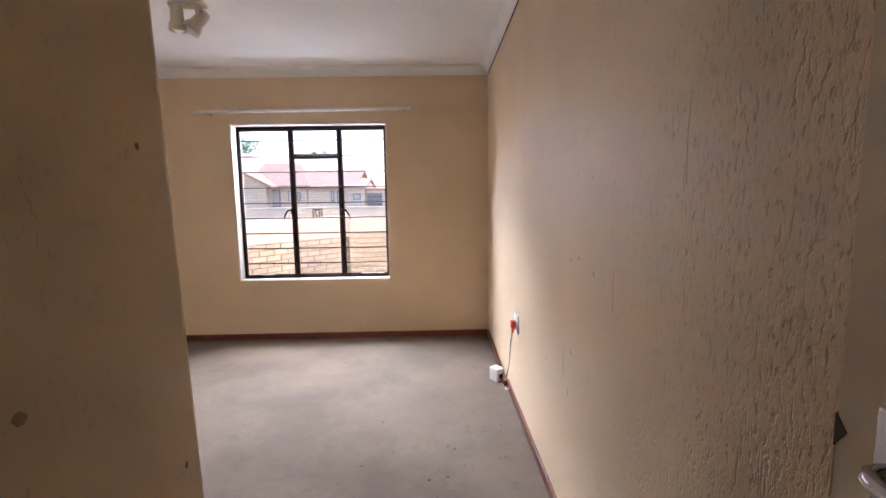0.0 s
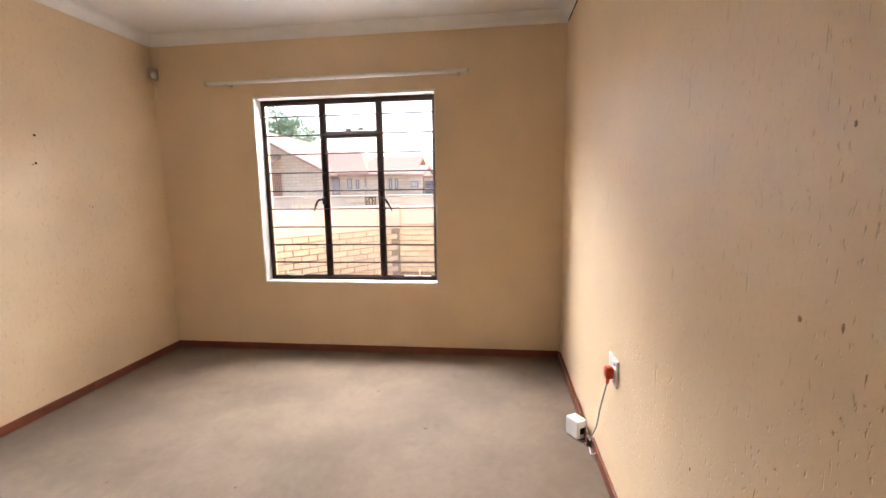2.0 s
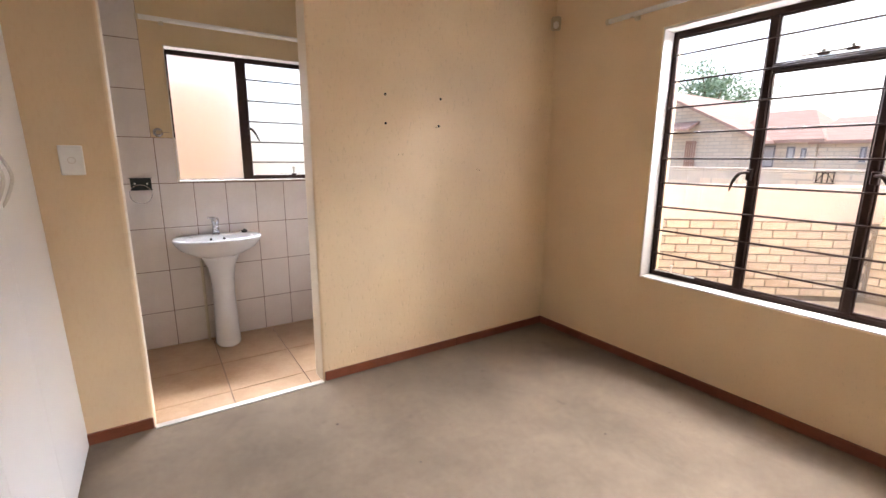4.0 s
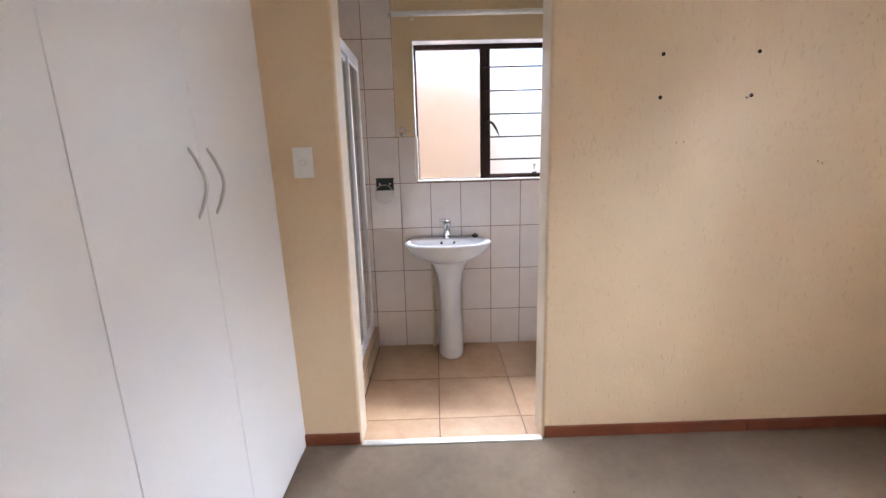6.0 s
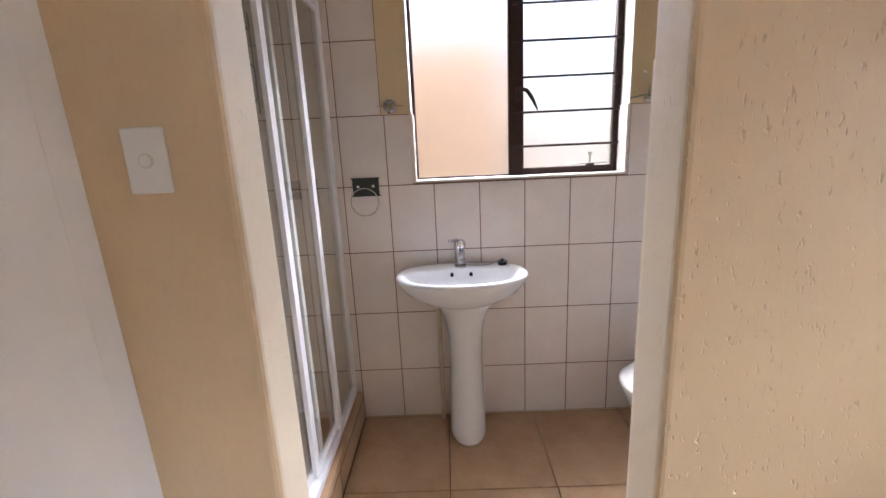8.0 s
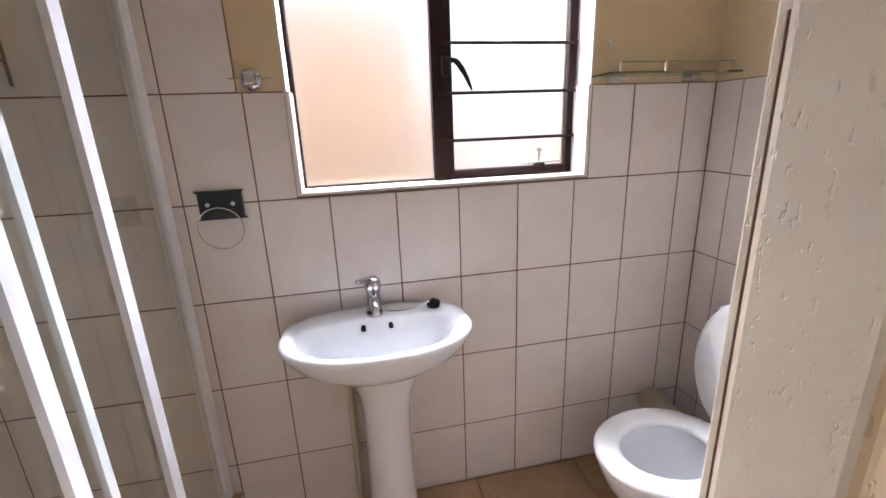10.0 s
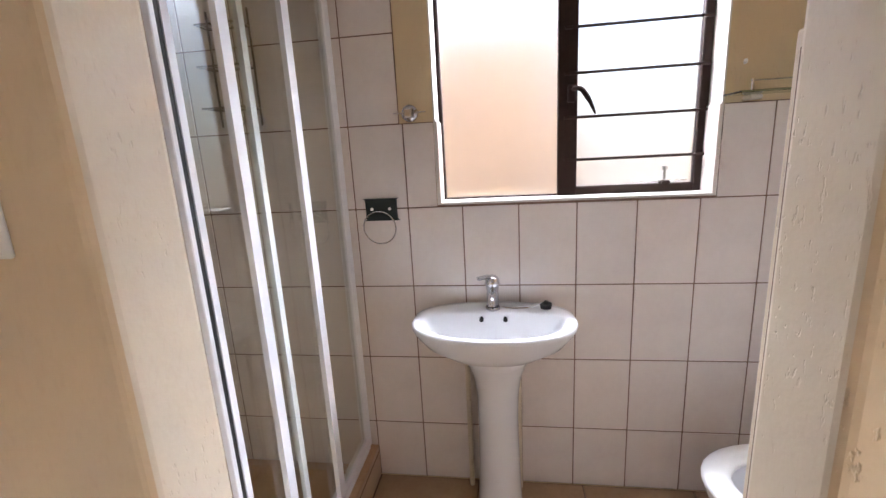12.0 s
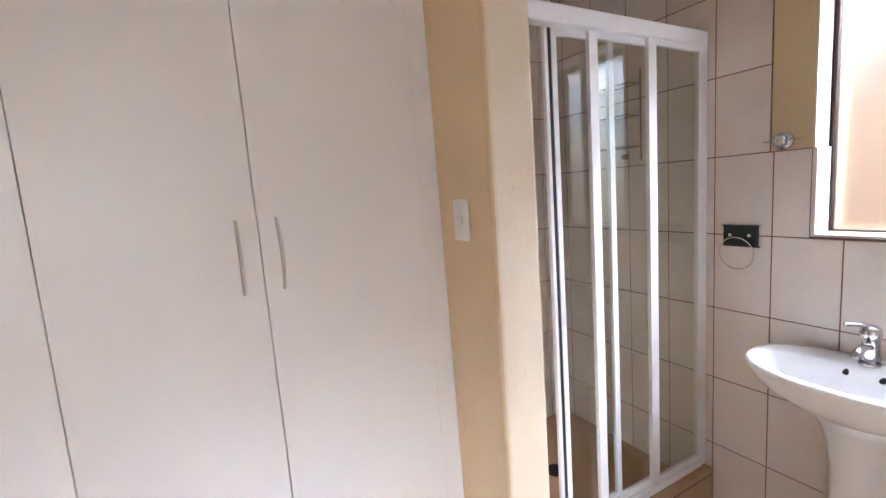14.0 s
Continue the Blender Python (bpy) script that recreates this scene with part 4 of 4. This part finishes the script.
part("hook", rod((XB + 0.001, 2.44, 1.52), (XB + 0.03, 2.44, 1.52), 0.012, 10), M_TARNISH, caddy)
solid("shower_drain", rod((-3.37, 2.37, 0.040), (-3.37, 2.37, 0.046), 0.045, 20), M_DARK, "dark round shower drain in the tan floor", "drain", at=(-3.37, 2.37, 0.04))

# ---------------------------------------------------------------- small bathroom fittings
ring = thing("towel_ring", (XB, 2.952, 1.17), "chrome towel ring on a dark green mounting plate", "towel ring")
bm = bmesh.new()
prof = [(-0.067, 0.041), (-0.058, 0.036), (-0.058, -0.036), (-0.067, -0.041), (0.067, -0.041), (0.058, -0.036), (0.058, 0.036), (0.067, 0.041)]
f = bm.faces.new([bm.verts.new((XB + 0.001, 2.952 + a, 1.169 + c)) for a, c in prof])
r = bmesh.ops.extrude_face_region(bm, geom=[f], use_keep_orig=True)
bmesh.ops.translate(bm, verts=[v for v in r["geom"] if isinstance(v, bmesh.types.BMVert)], vec=(0.018, 0, 0))
part("mounting_plate", bm, M_DARKGREEN, ring)
for yy in (2.918, 2.986):
    part("screw", rod((XB + 0.018, yy, 1.172), (XB + 0.021, yy, 1.172), 0.006, 10), M_SATIN, ring)
rr = 0.062
part("ring", tube([(XB + 0.028 + 0.006 * math.sin(t), 2.945 + rr * math.cos(t), 1.103 + rr * math.sin(t)) for t in (2 * math.pi * k / 40 for k in range(40))], 0.0026, 8, True), M_CHROME, ring, "thin chrome ring", True)

holder = thing("tumbler_holder", (XB, 3.083, 1.505), "chrome tumbler holder on the tile edge", "tumbler holder")
bm = rod((XB - 0.006, 3.083, 1.507), (XB + 0.012, 3.083, 1.507), 0.029, 18)
part("rosette", bm, M_CHROME, holder, "", True)
part("block", box((XB + 0.012, 3.066, 1.490), (XB + 0.040, 3.100, 1.524), 0.006, 2), M_CHROME, holder)
part("arm", rod((XB + 0.03, 3.03, 1.508), (XB + 0.03, 3.145, 1.508), 0.0022, 6), M_CHROME, holder)

shelf = thing("glass_shelf", (-3.77, 4.34, 1.497), "glass bathroom shelf with a chrome gallery rail", "shelf")
part("glass_plate", box((XB + 0.004, 4.112, 1.494), (XB + 0.118, 4.575, 1.500), 0.001), M_SHELFGLASS, shelf)
part("rail", tube([(XB + 0.108, 4.14, 1.528), (XB + 0.108, 4.55, 1.528)], 0.0025, 6), M_CHROME, shelf)
for yy in (4.145, 4.30, 4.545):
    bm = rod((XB + 0.108, yy, 1.500), (XB + 0.108, yy, 1.531), 0.0038, 8)
    part("rail_post", bm, M_CHROME, shelf)
for yy in (4.19, 4.47):
    part("bracket", box((XB - 0.006, yy - 0.018, 1.478), (XB + 0.05, yy + 0.018, 1.493), 0.004), M_SATIN, shelf)
solid("wall_hook", rod((XB - 0.008, 4.175, 1.595), (XB + 0.004, 4.17, 1.60), 0.006, 8), M_PLASTIC, "small white wall plug above the glass shelf", "wall plug", at=(XB, 4.175, 1.6))

# specks on the carpet
bm = bmesh.new()
rng = random.Random(4)
SPECKS = [(-1.092, 4.151), (0.229, 3.421), (0.143, 3.612), (0.051, 3.563), (0.189, 3.46), (-0.342, 3.481), (0.32, 3.7), (0.38, 3.52)]
for x, y in SPECKS + [(rng.uniform(-0.5, 0.5), rng.uniform(2.9, 4.0)) for _ in range(26)] + [(rng.uniform(-2.4, 0.3), rng.uniform(3.2, 5.3)) for _ in range(22)]:
    s = rng.uniform(0.0025, 0.006)
    bmesh.ops.create_icosphere(bm, subdivisions=1, radius=s, matrix=pose(x, y, FLOOR + 0.002, 0, 0, rng.uniform(0, 180)) @ Matrix.Diagonal((rng.uniform(0.8, 2.4), 1, 0.6, 1)))
solid("carpet_debris", bm, M_DRIED, "small dark crumbs scattered on the carpet", "debris", "stuff")

# ---------------------------------------------------------------- outside
solid("ground", box((-70, 5.84, -0.5), (60, 120, -0.08)), M_GROUND, "dry sandy ground between the houses", "ground", "structure")
solid("ground", box((-70, -30, -0.5), (-4.07, 5.83, -0.08)), M_GROUND, "dry sandy ground beside the house", "ground", "structure")


def brick_wall(name, a, b, top, cap, label, rows):
    """A garden wall: single bricks below, a band of render above."""
    a, b = Vector((*a, 0)), Vector((*b, 0))
    d = (b - a).normalized()
    nrm = Vector((d.y, -d.x, 0))
    length = (b - a).length
    rot = Matrix((d, -nrm, Vector((0, 0, 1)))).transposed().to_4x4()
    w = thing(name, a, label, "garden wall", "garden walls")

    def local(lo, hi, bev=0.0):
        bm = box(lo, hi, bev, 2)
        bmesh.ops.transform(bm, matrix=Matrix.Translation(a) @ rot, verts=bm.verts)
        return bm

    part("core", local((0, 0.012, -0.1), (length, 0.2, top)), M_MORTAR, w)
    part("render_band", local((-0.01, -0.004, top + 0.002), (length + 0.01, 0.22, cap), 0.012), M_RENDER, w, "smooth peach render band")
    bm = box((-0.111, -0.010, -0.0365), (0.111, 0.012, 0.0365), 0.003)
    bmesh.ops.recalc_face_normals(bm, faces=bm.faces)
    me = bpy.data.meshes.new("brick")
    bm.to_mesh(me)
    bm.free()
    me.materials.append(M_BRICK)
    bm = box((-0.0525, -0.010, -0.0365), (0.0525, 0.012, 0.0365), 0.003)
    bmesh.ops.recalc_face_normals(bm, faces=bm.faces)
    half = bpy.data.meshes.new("half_brick")
    bm.to_mesh(half)
    bm.free()
    half.materials.append(M_BRICK)
    hb = random.Random(7)
    for r in range(rows):
        z = top - 0.043 - 0.086 * r
        row = [(0.115 + 0.232 * k, me) for k in range(int(length / 0.232))]
        if r % 2:
            row = [(0.056, half)] + [(u + 0.116, me) for u, _ in row]
        for u, shape in row:
            if u > length - 0.1:      # the course ends with a cut brick
                u, shape = length - 0.053, half
            ob = new("brick", shape)
            ob.parent = w
            ob.matrix_basis = Matrix.Translation(d * u + Vector((0, 0, z)) + nrm * hb.uniform(-0.002, 0.003)) @ rot
    return w


brick_wall("garden_wall", (-4.10, 5.86), (-1.46, 9.02), 0.745, 1.11, "tan face-brick garden wall with a peach render band", 9)
brick_wall("garden_wall", (-1.50, 9.04), (1.8, 9.04), 0.80, 1.09, "tan face-brick garden wall with a peach render band", 9)
far = thing("boundary_wall", (-6, 13.0, 0), "pale rendered boundary wall in front of the houses", "boundary wall")
part("render", box((-16, 13.0, -0.1), (6, 13.2, 1.17), 0.01), M_PALE, far)
part("coping", box((-16, 12.97, 1.172), (6, 13.23, 1.22), 0.01), M_PALE, far)
for a, b, c, d in ((-6.17, -5.47, 0.60, 0.92), (-5.21, -4.19, 0.66, 0.99), (-3.72, -2.2, 0.80, 1.13)):
    part("brick_panel", box((a, 12.978, c), (b, 12.998, d), 0.004), M_HOUSE, far, "sunk panel of tan face brick")
bm = bmesh.new()
for k in range(4):
    add_box(bm, (-3.20 + 0.08 * k, 12.950, 0.98), (-3.185 + 0.08 * k, 12.972, 1.16))
add_box(bm, (-3.22, 12.950, 1.155), (-2.93, 12.972, 1.172))
add_box(bm, (-3.22, 12.950, 0.97), (-2.93, 12.977, 0.985))
tube(curve([(-3.2, 12.96, 0.99), (-3.07, 12.955, 1.15), (-2.95, 12.96, 0.99)], 6), 0.008, 6, bm=bm)
part("grille", bm, M_STEEL, far, "dark iron grille")


def slab(bm, q, thick=0.14):
    """A flat plate over the corners q."""
    low = [bm.verts.new(p) for p in q]
    high = [bm.verts.new((p[0], p[1], p[2] + thick)) for p in q]
    bm.faces.new(low)
    bm.faces.new(high)
    for i in range(len(q)):
        k = (i + 1) % len(q)
        bm.faces.new((low[i], low[k], high[k], high[i]))


def house(name, x0, x1, y0, y1, eave, ridge, along, label, windows=(), doors=(), over=0.45, hip=0.0):
    """A small brick house under a tiled roof. along: the axis of the ridge. hip: how far the ridge stops short of the far end along x."""
    h = thing(name, ((x0 + x1) / 2, (y0 + y1) / 2, -0.1), label, "house", "houses beyond the garden")
    bm = bmesh.new()
    if along == "y":
        mx = (x0 + x1) / 2
        f = [bm.verts.new((x, y0, z)) for x, z in ((x0, -0.1), (x1, -0.1), (x1, eave), (mx, ridge - 0.08), (x0, eave))]
        vec = (0, y1 - y0, 0)
    else:
        my = (y0 + y1) / 2
        f = [bm.verts.new((x0, y, z)) for y, z in ((y0, -0.1), (y1, -0.1), (y1, eave), (my, eave + 0.02 if hip else ridge - 0.08), (y0, eave))]
        vec = (x1 - x0, 0, 0)
    fc = bm.faces.new(f)
    r = bmesh.ops.extrude_face_region(bm, geom=[fc], use_keep_orig=True)
    bmesh.ops.translate(bm, verts=[v for v in r["geom"] if isinstance(v, bmesh.types.BMVert)], vec=vec)
    wall = part("wall", bm, M_HOUSE, h)
    bm = bmesh.new()
    for s in (-1, 1):
        if along == "y":
            mx, half = (x0 + x1) / 2, (x1 - x0) / 2
            k = (ridge - eave) / half
            e = half + over
            q = [(mx, y0 - over, ridge), (mx + s * e, y0 - over, ridge - k * e), (mx + s * e, y1 + over, ridge - k * e), (mx, y1 + over, ridge)]
        else:
            my, half = (y0 + y1) / 2, (y1 - y0) / 2
            k = (ridge - eave) / half
            e = half + over
            q = [(x0 - over, my, ridge), (x0 - over, my + s * e, ridge - k * e), (x1 + over, my + s * e, ridge - k * e), (x1 + over - hip, my, ridge)]
        slab(bm, q)
    if hip:
        slab(bm, [(x1 + over - hip, my, ridge), (x1 + over, my - e, ridge - k * e), (x1 + over, my + e, ridge - k * e)])
    part("roof", bm, M_ROOF, h, "pale red tiled roof")
    for a, b, c, d in windows:
        w = part("window", wall_panel("y", y0 - 0.03, y0 + 0.05, a, b, c, d, [(a + 0.06, b - 0.06, c + 0.06, d - 0.06)]), M_GARAGE, h)
        part("pane", box((a + 0.05, y0 - 0.012, c + 0.05), (b - 0.05, y0 - 0.004, d - 0.05)), M_PANE, w, "grey window pane")
        part("sill", box((a - 0.05, y0 - 0.08, c - 0.08), (b + 0.05, y0 - 0.002, c - 0.004), 0.01), M_PALE, w)
    for a, b, c, d in doors:
        g = part("garage_door", box((a, y0 - 0.04, c), (b, y0 - 0.002, d), 0.01), M_GARAGE, h, "dark grey garage door")
        for k in range(1, 5):
            z = c + (d - c) * k / 5
            part("panel_joint", box((a + 0.02, y0 - 0.046, z - 0.012), (b - 0.02, y0 - 0.041, z + 0.012)), M_DARK, g)
    return h


gabled = house("house", -19.5, -9.4, 26, 36, 2.35, 4.95, "y", "tan brick house with a pale red tiled gable roof", [(-13.9, -13.3, 1.3, 2.2)])
bm = bmesh.new()
slab(bm, [(-16.0, 24.9, 2.78), (-12.0, 24.9, 2.78), (-12.0, 25.98, 3.16), (-16.0, 25.98, 3.16)], 0.12)
part("porch_roof", bm, M_ROOF, gabled, "small tiled lean-to roof over the gate")
gate = thing("gate", (-12.3, 25.9, -0.1), "narrow brown slatted gate by the house", "gate")
for k in range(5):
    part("slat", box((-12.55 + 0.11 * k, 25.90, -0.08), (-12.47 + 0.11 * k, 25.93, 2.35), 0.01), M_GATE, gate)
for z in (0.3, 1.2, 2.2):
    part("crossbar", box((-12.56, 25.935, z), (-12.02, 25.96, z + 0.08), 0.01), M_GATE, gate)
house("house", -10.6, -7.45, 26.9, 33, 2.30, 3.70, "x", "low tan brick house wing with a hipped red tiled roof",
      [(-9.50, -8.95, 1.09, 2.07), (-8.50, -8.20, 1.40, 2.0), (-7.98, -7.78, 1.40, 1.92)], over=0.3, hip=1.5)
house("house", -7.43, -4.80, 27, 33, 2.20, 3.25, "x", "small tan brick house with a red tiled roof", [(-6.05, -5.85, 1.35, 1.95), (-5.7, -5.5, 1.35, 1.95)], over=0.3)
house("house", -4.72, -3.98, 26.2, 31, 2.05, 2.62, "x", "brick porch under a low red tiled roof", [(-4.62, -4.18, 1.42, 1.78)], over=0.12)
house("garage", -3.94, -2.70, 26.6, 32, 1.92, 2.02, "x", "pale garage with a dark grey roller door", [], [(-3.88, -3.02, 0.74, 1.79)], over=0.05)


def tree(at, high, spread, seed, label):
    """A tapered trunk, limbs, and a ragged crown of many small leaves."""
    rt = random.Random(seed)
    t = thing("tree", at, label, "tree")
    base = Vector(at)
    top = base + Vector((0.3, 0, high * 0.62))
    bm = tube(curve([base, base + Vector((0.15, 0.1, high * 0.25)), top], 6), [0.28 - 0.014 * k for k in range(13)], 8)
    tips = []
    for k in range(11):
        a = 2 * math.pi * k / 11 + rt.uniform(-0.3, 0.3)
        s = base + Vector((0.2, 0.05, high * rt.uniform(0.3, 0.6)))
        e = s + Vector((math.cos(a) * spread * rt.uniform(0.5, 1), math.sin(a) * spread * rt.uniform(0.5, 1), high * rt.uniform(0.12, 0.4)))
        tube(curve([s, (s + e) / 2 + Vector((0, 0, 0.3)), e], 4), [0.11 - 0.011 * j for j in range(9)], 6, bm=bm)
        tips += [e, (s + e) / 2 + Vector((0, 0, 0.4))]
    part("trunk", bm, M_BARK, t, "", True)
    vs, fs = [], []
    for c in tips + [top + Vector((rt.uniform(-1, 1), rt.uniform(-1, 1), rt.uniform(0, high * 0.3))) for _ in range(10)]:
        for _ in range(150):
            d = Vector((rt.gauss(0, 1), rt.gauss(0, 1), rt.gauss(0, 0.7))) * spread * 0.19
            p = c + d
            s = rt.uniform(0.08, 0.17)
            u = Vector((rt.gauss(0, 1), rt.gauss(0, 1), rt.gauss(0, 1))).normalized() * s
            v = u.orthogonal().normalized() * s * 0.6
            n = len(vs)
            vs += [p - u, p + v, p + u, p - v]
            fs.append((n, n + 1, n + 2, n + 3))
    me = bpy.data.meshes.new("crown")
    me.from_pydata([q - base for q in vs], [], fs)
    me.materials.append(M_LEAF)
    crown = new("crown", me)
    crown.parent = t
    return t


tree((-21.0, 44.0, -0.1), 9.6, 3.4, 11, "green leafy tree behind the houses")

# the neighbour's wall outside the bathroom window
nb = thing("neighbour_wall", (-6.2, 1.5, -0.1), "orange rendered wall outside the bathroom window", "garden wall")
part("render", box((-6.4, -4.0, -0.1), (-6.2, 4.02, 2.36), 0.02), M_ORANGE, nb)
part("coping", box((-6.44, -4.0, 2.362), (-6.16, 4.04, 2.48), 0.015), M_ROOF, nb)

# ---------------------------------------------------------------- tiles
TILE_MESH = {}


def tile_mesh(w, h, mat, thick=0.008):
    key = (round(w, 4), round(h, 4), mat.name)
    if key not in TILE_MESH:
        bm = box((-w / 2, -h / 2, 0), (w / 2, h / 2, thick), 0.0012)
        bmesh.ops.recalc_face_normals(bm, faces=bm.faces)
        me = bpy.data.meshes.new("tile")
        bm.to_mesh(me)
        bm.free()
        me.materials.append(mat)
        TILE_MESH[key] = me
    return TILE_MESH[key]


def tiles(parent, lines_u, lines_v, place, turn, mat, holes=(), joint=0.0042, thick=0.008):
    """Single tiles between grid lines, cut where a line is cut, left out in openings."""
    for a, b in zip(lines_u, lines_u[1:]):
        for c, d in zip(lines_v, lines_v[1:]):
            mu, mv = (a + b) / 2, (c + d) / 2
            if any(h[0] < mu < h[1] and h[2] < mv < h[3] for h in holes):
                continue
            if b - a < 0.012 or d - c < 0.012:
                continue
            ob = new("tile", tile_mesh(b - a - joint, d - c - joint, mat, thick))
            ob.parent = parent
            ob.matrix_basis = Matrix.Translation(Vector(place(mu, mv)) - ORIGIN[parent]) @ turn


ROWS = [0.0, 0.262, 0.562, 0.864, 1.170, 1.474, 1.776, 2.078, 2.380, 2.52]
COLS = [2.848 + 0.204 * k for k in range(9)]
EAST_FACE = Matrix(((0, 0, 1, 0), (1, 0, 0, 0), (0, 1, 0, 0), (0, 0, 0, 1)))
SOUTH_FACE = Matrix(((1, 0, 0, 0), (0, 0, -1, 0), (0, 1, 0, 0), (0, 0, 0, 1)))
NORTH_FACE = Matrix(((-1, 0, 0, 0), (0, 0, 1, 0), (0, 1, 0, 0), (0, 0, 0, 1)))
# grout beds, then the tiles of the window wall: dado round the window, full height by the shower
part("grout_bed", box((XB - 0.0082, YSH - 0.008, 0.0), (XB - 0.002, 3.040, 2.52)), M_GROUT, wall_bw)
part("grout_bed", box((XB - 0.0082, 3.0402, 0.0), (XB - 0.002, YB + 0.008, 1.1755)), M_GROUT, wall_bw)
part("grout_bed", box((XB - 0.0082, 3.0402, 1.1757), (XB - 0.002, 3.163, 1.475)), M_GROUT, wall_bw)
part("grout_bed", box((XB - 0.0082, 4.122, 1.1757), (XB - 0.002, YB + 0.008, 1.475)), M_GROUT, wall_bw)
at_w = lambda u, v: (XB - 0.008, u, v)
tiles(wall_bw, [2.848, COLS[1]], ROWS[:6], at_w, EAST_FACE, M_TILE)
tiles(wall_bw, [2.848, 3.040], ROWS[5:], at_w, EAST_FACE, M_TILE)
tiles(wall_bw, COLS[1:] + [YB], ROWS[:5], at_w, EAST_FACE, M_TILE)
tiles(wall_bw, [COLS[1], 3.165], ROWS[4:6], at_w, EAST_FACE, M_TILE)
tiles(wall_bw, [4.12, COLS[7], COLS[8], YB], ROWS[4:6], at_w, EAST_FACE, M_TILE)
tiles(wall_bw, [YSH, 2.036, 2.240, 2.444, 2.646, 2.848], ROWS, at_w, EAST_FACE, M_TILE)
# end wall and shower back wall
part("grout_bed", box((XB - 0.002, YB + 0.002, 0.0), (-2.872, YB + 0.0082, 1.475)), M_GROUT, wall_be)
XCOL = [XB] + [-3.72 + 0.2022 * k for k in range(5)] + [-2.872]
tiles(wall_be, XCOL, ROWS[:6], lambda u, v: (u, YB + 0.008, v), SOUTH_FACE, M_TILE)
tiles(wall_sh, XCOL, ROWS, lambda u, v: (u, YSH - 0.008, v), NORTH_FACE, M_TILE)
part("grout_bed", box((-2.8725, 3.772, 0.0), (-2.8705, YB - 0.002, 1.474)), M_GROUT, wall_w)
tiles(wall_w, [3.793, 3.884, 4.084, 4.288, 4.492, YB - 0.002], ROWS[:6], lambda u, v: (-2.8725, u, v), Matrix(((0, 0, -1, 0), (-1, 0, 0, 0), (0, 1, 0, 0), (0, 0, 0, 1))), M_TILE)
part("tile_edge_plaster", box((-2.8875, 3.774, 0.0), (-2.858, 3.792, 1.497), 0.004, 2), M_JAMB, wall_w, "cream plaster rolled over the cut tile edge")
# floor
fl_b = bpy.data.objects["floor_bathroom"]
tiles(fl_b, [-3.828, -3.325, -2.908, XW - 0.012], [2.852, 3.277, 3.703, 4.128, YB], lambda u, v: (u, v, -0.0095), Matrix.Identity(4), M_FTILE, joint=0.0045, thick=0.0095)
